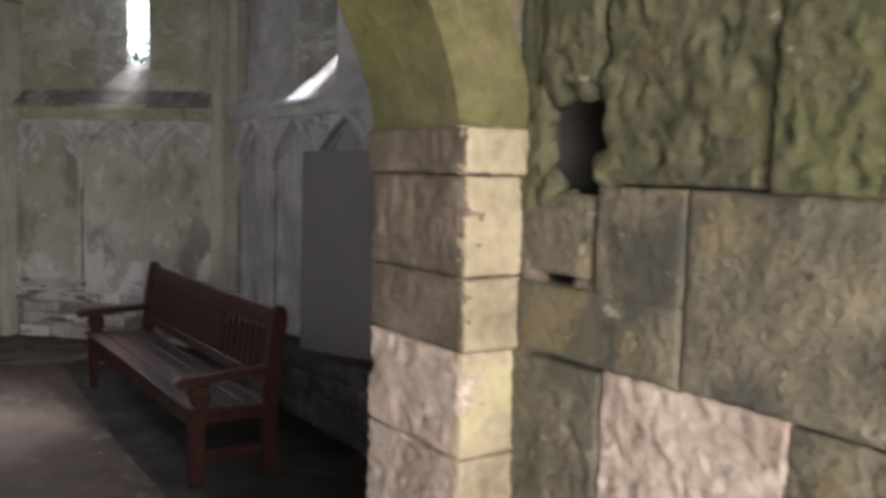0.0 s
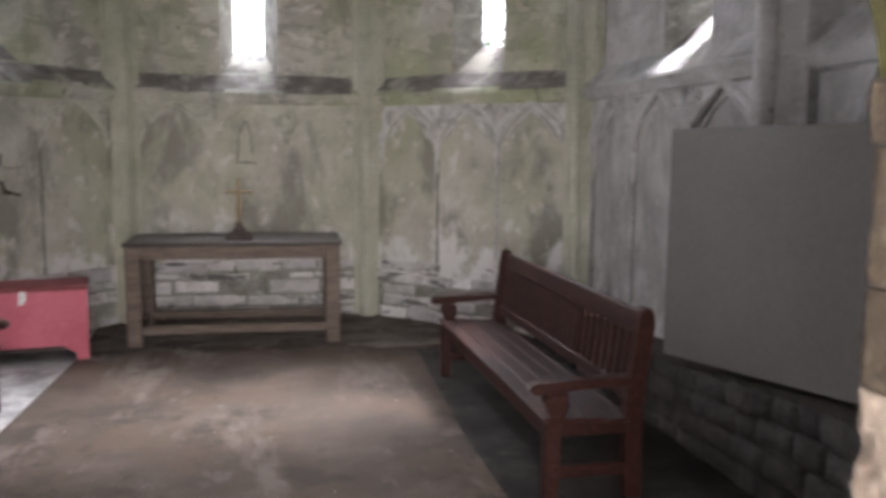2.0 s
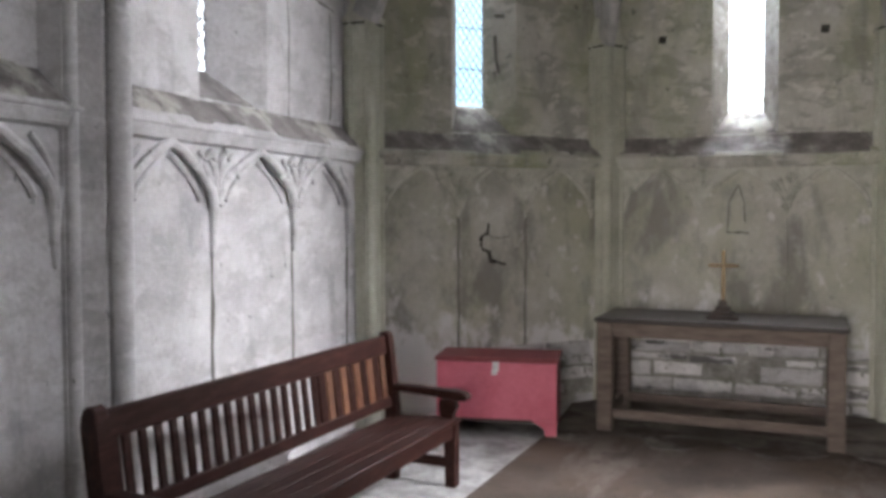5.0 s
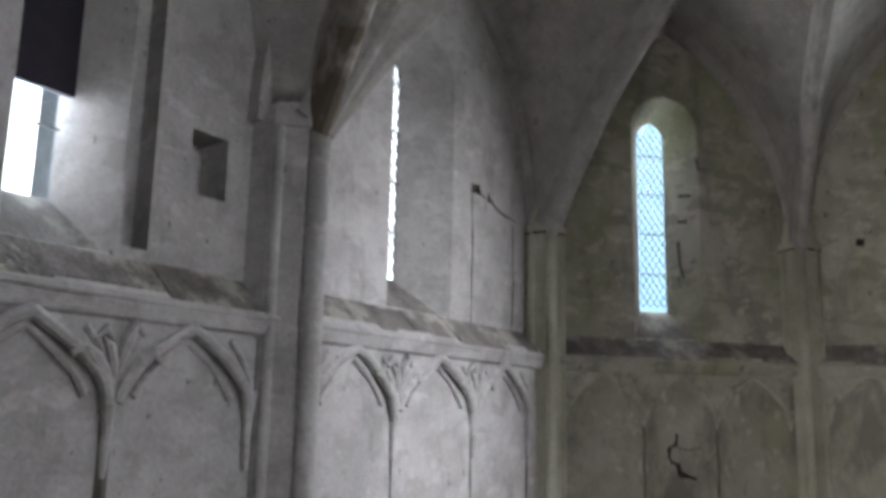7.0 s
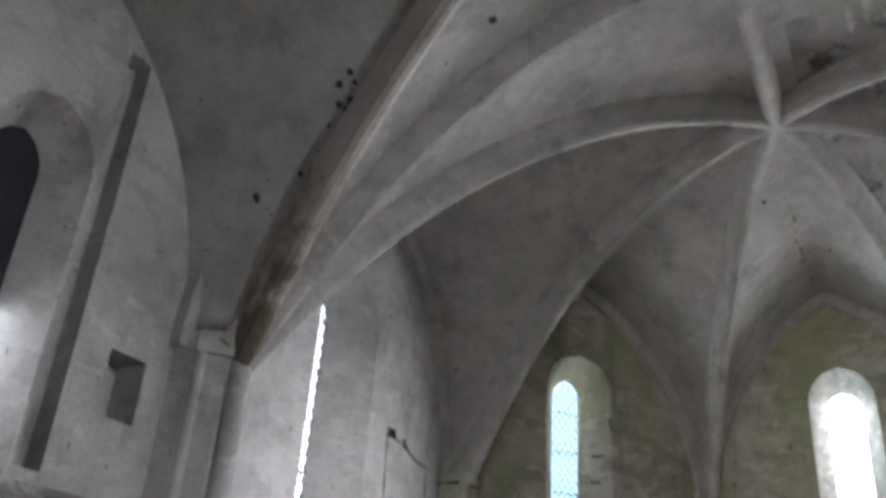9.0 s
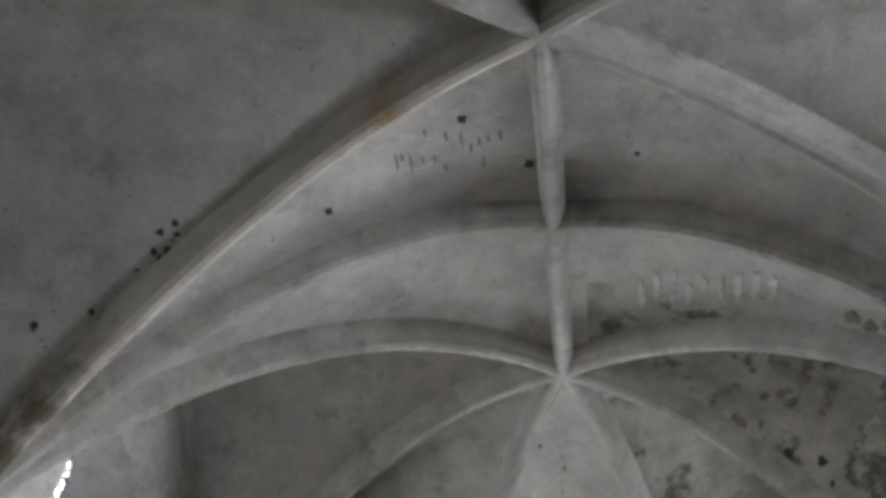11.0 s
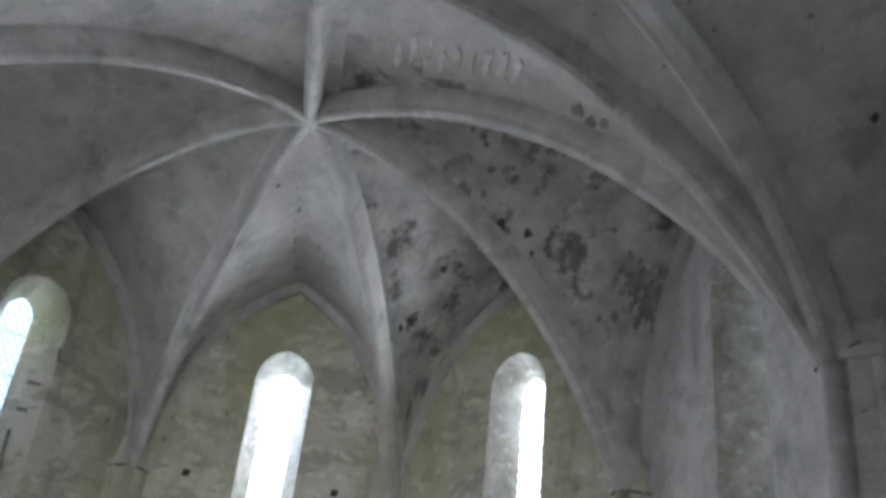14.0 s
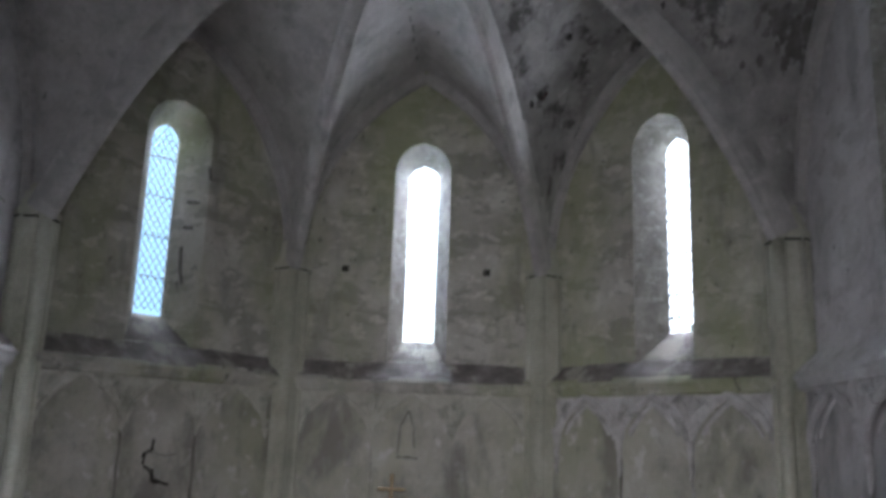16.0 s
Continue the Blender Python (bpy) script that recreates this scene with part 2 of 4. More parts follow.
m_whitewash = material("flaking_whitewash", [(0.46, 0.45, 0.44), (0.68, 0.675, 0.665), (0.82, 0.815, 0.81)], 5.0, bump=0.8, vary=0.2, detail=12, stain=[((0.10, 0.095, 0.09), 3.5, 0.54, 0.60, 0.85, (0.7, 0.7, 2.6)), (GRIME, 9, 0.58, 0.7, 0.6, (1, 1, 1.5))])
m_chip = material("dull_plaster_chip", [(0.22, 0.20, 0.18), (0.34, 0.31, 0.28)], 20.0)
m_bench = material("red_brown_stained_wood", [(0.0176, 0.00616, 0.00475), (0.0299, 0.0109, 0.00827), (0.0528, 0.0211, 0.0158)], 6, rough=0.5, shine=0.2, bump=0.15, stretch=(6, 1, 6), vary=0.1)
m_bench_pale = material("orange_lit_wood", [(0.055, 0.022, 0.014), (0.13, 0.058, 0.030), (0.20, 0.095, 0.048)], 9, rough=0.5, bump=0.15, stretch=(6, 6, 0.8), vary=0.2)
m_altar = material("weathered_oak", [(0.105, 0.080, 0.063), (0.155, 0.12, 0.096), (0.21, 0.168, 0.138)], 5, rough=0.7, bump=0.2, stretch=(1, 6, 6))
m_altar_top = material("dark_wood_top", [(0.030, 0.025, 0.021), (0.05, 0.042, 0.036)], 5, rough=0.5, bump=0.15, stretch=(1, 6, 6))
m_red = material("pink_red_paint", [(0.56, 0.11, 0.155), (0.64, 0.15, 0.205), (0.68, 0.18, 0.235)], 3, rough=0.55, bump=0.08)
m_red_dark = material("faded_lid_shaded_side_red", [(0.20, 0.05, 0.055), (0.28, 0.07, 0.075)], 4, rough=0.7, bump=0.1)
m_board = material("grey_board", [(0.150, 0.143, 0.134), (0.170, 0.162, 0.152), (0.190, 0.182, 0.172)], 0.8, rough=0.8, bump=0.04)
m_brass = material("dull_brass", [(0.11, 0.08, 0.045), (0.18, 0.135, 0.075)], 12, rough=0.45, bump=0.1, metal=0.8)
m_dark_wood = material("dark_wood", [(0.035, 0.025, 0.02), (0.06, 0.045, 0.035)], 10, rough=0.6)
m_steel = material("galvanised_steel", [(0.5, 0.5, 0.5), (0.65, 0.65, 0.65)], 20, rough=0.35, metal=0.9, bump=0.05)
m_lead = material("lead_came", [(0.06, 0.065, 0.07), (0.10, 0.10, 0.11)], 20, rough=0.6, bump=0.1)
m_black = material("dark_boarding", [(0.02, 0.018, 0.03), (0.035, 0.03, 0.045)], 6, rough=0.8)
m_grass = material("grass_ground", [(0.04, 0.07, 0.02), (0.07, 0.11, 0.03), (0.10, 0.13, 0.05)], 0.8)
m_redmark = material("red_brown_mark", [(0.07, 0.04, 0.035), (0.11, 0.065, 0.055)], 12.0)
m_spot = material("black_mould", [(0.03, 0.03, 0.028), (0.07, 0.068, 0.06)], 12.0, bump=0.6)
m_leaf = material("leaves", [(0.07, 0.11, 0.025), (0.11, 0.16, 0.04), (0.14, 0.19, 0.05)], 3.0, rough=0.7)
m_bark = material("bark", [(0.06, 0.045, 0.03), (0.12, 0.09, 0.07)], 8.0)


def glass():
    m = bpy.data.materials.new("old_window_glass")
    m.use_nodes = True
    n, l = m.node_tree.nodes, m.node_tree.links
    n.remove(n["Principled BSDF"])
    clear, shine, mix = n.new("ShaderNodeBsdfTransparent"), n.new("ShaderNodeBsdfGlossy"), n.new("ShaderNodeMixShader")
    mix.inputs[0].default_value = 0.05
    clear.inputs[0].default_value = (0.90, 0.96, 0.98, 1)
    shine.inputs["Roughness"].default_value = 0.08
    l.new(clear.outputs[0], mix.inputs[1])
    l.new(shine.outputs[0], mix.inputs[2])
    l.new(mix.outputs[0], n["Material Output"].inputs[0])
    return m


m_glass = glass()

m_shaft = material("pale_green_shaft", [(0.40, 0.41, 0.32), (0.53, 0.54, 0.44), (0.63, 0.635, 0.55)], 2.5, stain=[(GRIME, 3.0, 0.58, 0.70, 0.5, (1.5, 1.5, 0.3))])
m_lime = material("limewash_remains", [(0.42, 0.415, 0.40), (0.60, 0.595, 0.58), (0.76, 0.755, 0.74)], 6.0, detail=10, bump=0.5, stain=[((0.24, 0.235, 0.21), 5.0, 0.54, 0.62, 0.6, (1, 1, 1))])
m_lime_green = material("green_limewash_remains", [(0.38, 0.385, 0.32), (0.54, 0.545, 0.47), (0.68, 0.68, 0.61)], 6.0, detail=10, bump=0.5, stain=[((0.22, 0.22, 0.17), 5.0, 0.54, 0.62, 0.6, (1, 1, 1))])
# darker than the walls, with pale blotches; for ledge tops and window sills
m_ledge = material("dark_blotched_ledge", [(0.135, 0.124, 0.119), (0.23, 0.216, 0.203), (0.378, 0.358, 0.338)], 5.0, bump=0.7, stain=[((0.486, 0.479, 0.419), 2.5, 0.52, 0.60, 0.8, (1, 1, 1))])


def glowing(name, colour, strength):
    """Plain bright sky."""
    m = bpy.data.materials.new(name)
    m.use_nodes = True
    n, l = m.node_tree.nodes, m.node_tree.links
    n.remove(n["Principled BSDF"])
    e = n.new("ShaderNodeEmission")
    e.inputs[0].default_value, e.inputs[1].default_value = (*colour, 1), strength
    l.new(e.outputs[0], n["Material Output"].inputs[0])
    return m


m_cloud = glowing("bright_cloud", (1.0, 0.98, 0.97), 3.5)
m_blue = glowing("pale_blue_sky", (0.42, 0.70, 0.93), 1.6)


# ---- helpers of this scene ----
def put(name, bm, mat, parent=None, label="", smooth=False):
    """Links a bmesh as one mesh object."""
    bmesh.ops.recalc_face_normals(bm, faces=bm.faces[:])
    me = bpy.data.meshes.new(name)
    bm.to_mesh(me)
    bm.free()
    for m in mat if isinstance(mat, (list, tuple)) else (mat,):
        me.materials.append(m)
    if smooth:
        me.polygons.foreach_set("use_smooth", [True] * len(me.polygons))
    ob = new(name, me)
    if parent:
        ob.parent = parent
    if label:
        ob["label"] = label
    return ob


def part(name, bm, mat, parent, label="", smooth=False):
    return put(name, bm, mat, parent, label, smooth)


def thing(name, label, category, m=None, group="", kind=""):
    ob = new(name)
    ob.matrix_world = m or Matrix()
    return tagged(ob, label, category, group, kind)


def add_box(bm, lo, hi, bevel=0.0, m=None, jitter=0.0):
    """A box with bevelled edges into bm."""
    r = bmesh.ops.create_cube(bm, size=1)
    vs = r["verts"]
    for v in vs:
        v.co = Vector([lo[i] + (v.co[i] + 0.5) * (hi[i] - lo[i]) + (random.uniform(-jitter, jitter) if jitter else 0) for i in range(3)])
    if bevel:
        es = list({e for v in vs for e in v.link_edges})
        r = bmesh.ops.bevel(bm, geom=es, offset=bevel, segments=1, affect="EDGES", clamp_overlap=True)
        vs = list({v for f in r["faces"] for v in f.verts} | {v for v in vs if v.is_valid})
    if m:
        bmesh.ops.transform(bm, matrix=m, verts=vs)
    return vs


def box_mesh(lo, hi, bevel=0.0, m=None, jitter=0.0):
    bm = bmesh.new()
    add_box(bm, lo, hi, bevel, m, jitter)
    return bm


def prism(bm, outline, depth, f):
    """Extrudes a flat outline [(a, b)] between depth[0] and depth[1]; f(a, b, w) gives the place."""
    n = len(outline)
    front = [bm.verts.new(f(a, b, depth[0])) for a, b in outline]
    back = [bm.verts.new(f(a, b, depth[1])) for a, b in outline]
    bm.faces.new(front)
    bm.faces.new(back[::-1])
    for i in range(n):
        bm.faces.new((front[i], front[(i + 1) % n], back[(i + 1) % n], back[i]))


def lathe(bm, profile, segments=16, m=None):
    """Turns [(radius, z)] about the z axis."""
    rings = []
    for r, z in profile:
        rings.append([bm.verts.new(((m or Matrix()) @ Vector((r * math.cos(2 * math.pi * i / segments), r * math.sin(2 * math.pi * i / segments), z)))) for i in range(segments)])
    for a, b in zip(rings, rings[1:]):
        for i in range(segments):
            bm.faces.new((a[i], a[(i + 1) % segments], b[(i + 1) % segments], b[i]))
    bm.faces.new(rings[0][::-1])
    bm.faces.new(rings[-1])


def sweep(bm, path, profile, side):
    """Sweeps a closed profile [(sideways, up)] along a path; side is the level direction across it."""
    side = Vector(side).normalized()
    rings = []
    for i, p in enumerate(path):
        t = (Vector(path[min(i + 1, len(path) - 1)]) - Vector(path[max(i - 1, 0)])).normalized()
        up = side.cross(t).normalized()
        if up.z < 0 and abs(up.z) > 0.01:
            up = -up
        rings.append([bm.verts.new(Vector(p) + side * a + up * b) for a, b in profile])
    n = len(profile)
    for a, b in zip(rings, rings[1:]):
        for i in range(n):
            bm.faces.new((a[i], a[(i + 1) % n], b[(i + 1) % n], b[i]))
    bm.faces.new(rings[0])
    bm.faces.new(rings[-1][::-1])


def tube(bm, pts, r, n=6):
    pts = [Vector(p) for p in pts]
    rings = []
    for i, p in enumerate(pts):
        t = (pts[min(i + 1, len(pts) - 1)] - pts[max(i - 1, 0)]).normalized()
        a = t.orthogonal().normalized()
        b = t.cross(a)
        rr = r[i] if isinstance(r, list) else r
        rings.append([bm.verts.new(p + (a * math.cos(2 * math.pi * k / n) + b * math.sin(2 * math.pi * k / n)) * rr) for k in range(n)])
    for q0, q1 in zip(rings, rings[1:]):
        j0 = min(range(n), key=lambda j: (q1[j].co - q0[0].co).length)
        for k in range(n):
            bm.faces.new((q0[k], q0[(k + 1) % n], q1[(k + 1 + j0) % n], q1[(k + j0) % n]))
    bm.faces.new(rings[0])
    bm.faces.new(rings[-1])


def lancet(half, bottom, spring, top, n=7):
    """Outline of a pointed opening, counter-clockwise from its lower left corner, about u = 0."""
    rise = top - spring
    r = (half * half + rise * rise) / (2 * half)
    arc = []
    for i in range(n + 1):
        z = rise * i / n
        arc.append((math.sqrt(max(0, r * r - z * z)) - (r - half), spring + z))
    right = arc[:-1] + [(0.0, top)]
    left = [(-a, b) for a, b in right[-2::-1]]
    return [(-half, bottom), (half, bottom)] + right + left


class Wall:
    """A straight wall whose inner face runs from a to b, seen from inside from left to right."""

    def __init__(self, a, b):
        self.a, self.b = Vector((*a, 0)), Vector((*b, 0))
        self.length = (self.b - self.a).length
        self.t = (self.b - self.a).normalized()
        self.out = Vector((-self.t.y, self.t.x, 0))

    def at(self, u, v, w):
        """u along, v up, w outwards."""
        return self.a + self.t * u + Vector((0, 0, v)) + self.out * w


def plain_panel(bm, f, u0, u1, v0, v1, w0, w1):
    prism(bm, [(u0, v0), (u1, v0), (u1, v1), (u0, v1)], (w0, w1), f)


def pierced_panel(bm, f, u0, u1, v0, v1, w0, w1, inner, outer, deep=None):
    """A wall panel with a splayed opening through it: inner and outer outlines of equal length, in the panel's own u and v."""
    n = len(inner)
    cu = sum(p[0] for p in inner) / n
    cv = sum(p[1] for p in inner) / n

    def rim(p):
        du, dv = p[0] - cu, p[1] - cv
        s = min([((u1 if du > 0 else u0) - cu) / du if abs(du) > 1e-6 else 1e9, ((v1 if dv > 0 else v0) - cv) / dv if abs(dv) > 1e-6 else 1e9])
        return (cu + du * s, cv + dv * s)

    corners = [(u0, v0), (u1, v0), (u1, v1), (u0, v1)]
    for w, hole, flip in ((w0, inner, False), (w1, outer, True)):
        hv = [bm.verts.new(f(a, b, w)) for a, b in hole]
        rv = [(rim(p)) for p in inner]
        rb = [bm.verts.new(f(a, b, w)) for a, b in rv]
        for i in range(n):
            j = (i + 1) % n
            a, b = rv[i], rv[j]
            extra = []
            if abs(a[0] - b[0]) > 1e-5 and abs(a[1] - b[1]) > 1e-5:
                extra = [min(corners, key=lambda c: min(abs(c[0] - a[0]) + abs(c[1] - b[1]), abs(c[0] - b[0]) + abs(c[1] - a[1])))]
            ring = [hv[i], rb[i]] + [bm.verts.new(f(c[0], c[1], w)) for c in extra] + [rb[j], hv[j]]
            bm.faces.new(ring if flip else ring[::-1])
        if not flip:
            first = hv
    for i in range(n):
        j = (i + 1) % n
        # the sill is the outline's first edge
        bm.faces.new((first[i], first[j], hv[j], hv[i])).material_index = 2 if i == 0 else 1


# ---- plan ----
HALF, FRONT, CORNER = 2.82, 7.52, 5.86      # side walls, altar wall, where the canted walls begin
CANT = HALF - (FRONT - CORNER)              # half the altar wall's width
BAY = 2.72                                  # transverse arch and the large shafts
WEST = -0.11                                # inner face of the west wall
LEDGE, CAP = 2.18, 3.20                     # string course, capitals
TOP = 6.0
north = Wall((-HALF, WEST), (-HALF, CORNER))
north_east = Wall((-HALF, CORNER), (-CANT, FRONT))
east = Wall((-CANT, FRONT), (CANT, FRONT))
south_east = Wall((CANT, FRONT), (HALF, CORNER))
south = Wall((HALF, CORNER), (HALF, WEST))
west = Wall((HALF, WEST), (-HALF, WEST))
SET = 0.10                                  # the upper walls stand this far back
GLASS = 0.30                                # depth of the glazing behind the upper wall's face

# windows: wall, middle, half width at the wall, half width of the glass, sill, head
WINDOWS = [
    ("window_1", north, 1.80, 0.27, 0.11, 2.62, 3.95),
    ("window_2", north, 4.41, 0.37, 0.085, 2.62, 4.20),
    ("window_3", north_east, north_east.length / 2 - 0.02, 0.31, 0.125, 2.64, 4.36),
    ("window_4", east, east.length / 2 + 0.01, 0.27, 0.145, 2.60, 4.35),
    ("window_5", south_east, south_east.length / 2 + 0.02, 0.275, 0.115, 2.64, 4.37),
    ("window_6", south, 1.52, 0.34, 0.12, 2.65, 4.42),
    # unseen and added opposite window_1; its lamp brightens the north and apse walls
    ("window_7_unseen", south, 4.55, 0.34, 0.14, 2.65, 4.40),
]


def wall_upper(name, wall, mat, splits):
    """The wall above the string course; splits: (from, to, window or None)."""
    bm = bmesh.new()
    for u0, u1, win in splits:
        if win is None:
            plain_panel(bm, wall.at, u0, u1, LEDGE + 0.06, TOP, SET, SET + GLASS)
            continue
        _, _, u, half, slit, sill, head = win
        shift = lambda pts: [(a + u, b) for a, b in pts]
        inner = shift(lancet(half, LEDGE + 0.16, head - 0.16, head + 0.15))
        outer = shift(lancet(slit, sill, head - 0.16, head))
        pierced_panel(bm, wall.at, u0, u1, LEDGE + 0.06, TOP, SET, SET + GLASS, inner, outer)
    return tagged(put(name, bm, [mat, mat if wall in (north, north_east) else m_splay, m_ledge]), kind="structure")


by_name = {w[0]: w for w in WINDOWS}
wall_upper("wall_north", north, m_plaster, [(-0.1, 1.2, None), (1.2, 2.09, by_name["window_1"]), (2.23, 2.44, None), (2.67, 3.7, None), (3.7, 5.0, by_name["window_2"]), (5.0, north.length + 0.08, None)])
bm = bmesh.new()
for u0, u1, v0, v1, deep in ((2.44, 2.67, 2.74, 3.06, 0.2), (2.09, 2.23, 2.42, 4.6, 0.12)):
    plain_panel(bm, north.at, u0, u1, LEDGE + 0.06, v0, SET, SET + 0.75)
    plain_panel(bm, north.at, u0, u1, v1, TOP, SET, SET + 0.75)
    plain_panel(bm, north.at, u0, u1, v0, v1, SET + deep, SET + 0.75)
tagged(put("wall_north_recess", bm, m_plaster), kind="structure")
for nm, wl, wn_, mt in (("wall_north_east", north_east, "window_3", m_apse), ("wall_east", east, "window_4", m_apse), ("wall_south_east", south_east, "window_5", m_apse)):
    wall_upper(nm, wl, mt, [(-0.08, wl.length + 0.08, by_name[wn_])])
wall_upper("wall_south", south, m_plaster, [(-0.08, 0.9, None), (0.9, 2.4, by_name["window_6"]), (2.4, 3.9, None), (3.9, 5.2, by_name["window_7_unseen"]), (5.2, south.length + 0.1, None)])
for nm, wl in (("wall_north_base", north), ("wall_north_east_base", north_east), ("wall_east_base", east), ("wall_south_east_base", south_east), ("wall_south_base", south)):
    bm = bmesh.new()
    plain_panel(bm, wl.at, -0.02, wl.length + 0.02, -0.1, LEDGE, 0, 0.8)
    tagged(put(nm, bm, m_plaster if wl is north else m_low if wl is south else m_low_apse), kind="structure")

# west wall with the doorway and the stepped passage behind the camera
DOOR_X, DOOR_R, DOOR_RISE, SPRING, REBATE = 0.12, 0.82, 0.86, 1.75, -0.45
PASS_L, PASS_R, PASS_END = -0.82, 1.05, -2.7


def door_arch(r, a):
    """A point of the blunt pointed door arch."""
    c, k = math.cos(a), 2 / 1.5
    return (DOOR_X + r * math.copysign(abs(c) ** k, c), SPRING + (DOOR_RISE + r - DOOR_R) * math.sin(a) ** k)


def door_outline(r, n=9):
    pts = [(DOOR_X - r, 0.0), (DOOR_X + r, 0.0), (DOOR_X + r, SPRING)]
    pts += [door_arch(r, math.pi * i / (2 * n)) for i in range(1, 2 * n)]
    return pts + [(DOOR_X - r, SPRING)]


bm = bmesh.new()
o = door_outline(DOOR_R + 0.035)
f = lambda a, b, w: Vector((a, WEST - w, b))
pierced_panel(bm, f, -HALF - 0.7, HALF + 0.7, -0.001, TOP, 0, WEST - REBATE, o, o)
tagged(put("wall_west", bm, [m_ashlar, m_ashlar, m_ashlar]), kind="structure")
bm = bmesh.new()
plain_panel(bm, lambda a, b, w: Vector((w, a, b)), PASS_END, REBATE, -0.1, 3.2, PASS_R + 0.55, PASS_R + 1.5)
tagged(put("passage_wall_south", bm, m_mortar), kind="structure")
bm = bmesh.new()
plain_panel(bm, lambda a, b, w: Vector((w, a, b)), PASS_END, REBATE, -0.1, 3.2, PASS_L - 1.5, PASS_L)
tagged(put("passage_wall_north", bm, m_ashlar), kind="structure")
bm = bmesh.new()
plain_panel(bm, lambda a, b, w: Vector((a, w, b)), PASS_L - 1.5, PASS_R + 1.5, 3.2, 3.5, PASS_END, REBATE)
tagged(put("passage_ceiling", bm, m_ashlar), kind="structure")

# floor and ground
bm = box_mesh((-HALF - 0.5, PASS_END, -0.25), (HALF + 0.5, FRONT + 0.4, -0.02))
tagged(put("floor_south", bm, m_slate), kind="structure")
bm = box_mesh((-HALF - 0.4, 0.4, -0.1), (-1.3, FRONT + 0.2, -0.012))
tagged(put("floor_north", bm, m_grit), kind="structure")
bm = bmesh.new()
prism(bm, [(-1.50, -2.6), (1.22, -2.6), (1.24, 3.6), (1.36, 5.95), (2.45, 6.2), (1.16, 7.5), (-1.16, 7.5), (-1.40, 7.2), (-1.34, 6.1), (-1.46, 3.6)], (-0.05, 0.0), lambda a, b, w: Vector((a, b, w)))
tagged(put("floor_slab", bm, m_floor), kind="structure")
# dusty slabs round the altar, worn to a ragged edge in front
bm = bmesh.new()
rn = random.Random(21)
edge = [(1.33 - 2.64 * k / 24, 6.02 - 0.10 * math.sin(k * 0.9) + rn.uniform(-0.09, 0.09)) for k in range(25)]
prism(bm, [(-1.36, 7.1), (-1.1, 7.4), (1.1, 7.4), (2.3, 6.22)] + edge, (0.0005, 0.0045), lambda a, b, w: Vector((a, b, w)))
tagged(put("floor_altar_slabs", bm, m_dust), kind="structure")
bm = bmesh.new()
bmesh.ops.create_grid(bm, x_segments=40, y_segments=40, size=400)
for v in bm.verts:
    v.co.z = -0.3
tagged(put("ground", bm, m_grass), kind="structure")

# ---- vault ----
A, B, C = Vector((-0.03, 4.80, 5.32)), Vector((0.0, 1.78, 5.05)), Vector((-0.02, 3.22, 5.26))    # bosses
SHAFTS = {"n0": (-2.7, 0.1), "n1": (-2.66, BAY + 0.22), "n2": (-2.70, CORNER - 0.07), "n3": (-CANT + 0.03, FRONT - 0.13),
          "s3": (CANT - 0.03, FRONT - 0.13), "s2": (2.70, CORNER - 0.07), "s1": (2.66, BAY + 0.22), "s0": (2.7, 0.1)}
STEPS = 18


# degrees past upright at which each rib leaves its capital
LEAN = {("n2", 4.80): 45, ("s2", 4.80): 32, ("s1", 4.80): 30, ("n1", 4.80): 50, ("n3", 4.80): 58, ("s3", 4.80): 58,
        ("n1", 3.22): 60, ("s1", 3.22): 38, ("n1", 1.78): 66, ("s1", 1.78): 10, ("n0", 1.78): 45, ("s0", 1.78): 45}


def arch(key, b, n=STEPS):
    """A rib's line from the capital of the shaft key to the boss b."""
    a = Vector((*SHAFTS[key], CAP))
    t0 = radians(LEAN[key, round(b.y, 2)])
    pts = []
    for i in range(n + 1):
        th = t0 + (math.pi / 2 - t0) * i / n
        u = (math.cos(t0) - math.cos(th)) / math.cos(t0)
        pts.append(Vector((a.x + (b.x - a.x) * u, a.y + (b.y - a.y) * u, a.z + (b.z - a.z) * (math.sin(th) - math.sin(t0)) / (1 - math.sin(t0)))))
    return pts


RIB = [(-0.018, -0.095), (0.018, -0.095), (0.044, -0.072), (0.053, -0.035), (0.063, -0.01), (0.07, 0.03), (0.07, 0.14), (-0.07, 0.14), (-0.07, 0.03), (-0.063, -0.01), (-0.053, -0.035), (-0.044, -0.072)]
vault_ribs = [("n1", A), ("n2", A), ("n3", A), ("s3", A), ("s2", A), ("s1", A), ("n1", C), ("s1", C), ("n1", B), ("s1", B), ("n0", B), ("s0", B)]
for key, end in vault_ribs:
    bm = bmesh.new()
    line = arch(key, end)
    d = Vector((end.x - SHAFTS[key][0], end.y - SHAFTS[key][1], 0))
    sweep(bm, line, RIB, (-d.y, d.x, 0))
    tagged(put("vault_rib", bm, m_rib_rust if (key, end) == ("n1", B) else m_rib), "limewashed stone vault rib with a chamfered underside", "vault rib", kind="structure")
bm = bmesh.new()
sweep(bm, [A, C, B], RIB, (1, 0, 0))
tagged(put("ridge_rib", bm, m_rib), kind="structure")


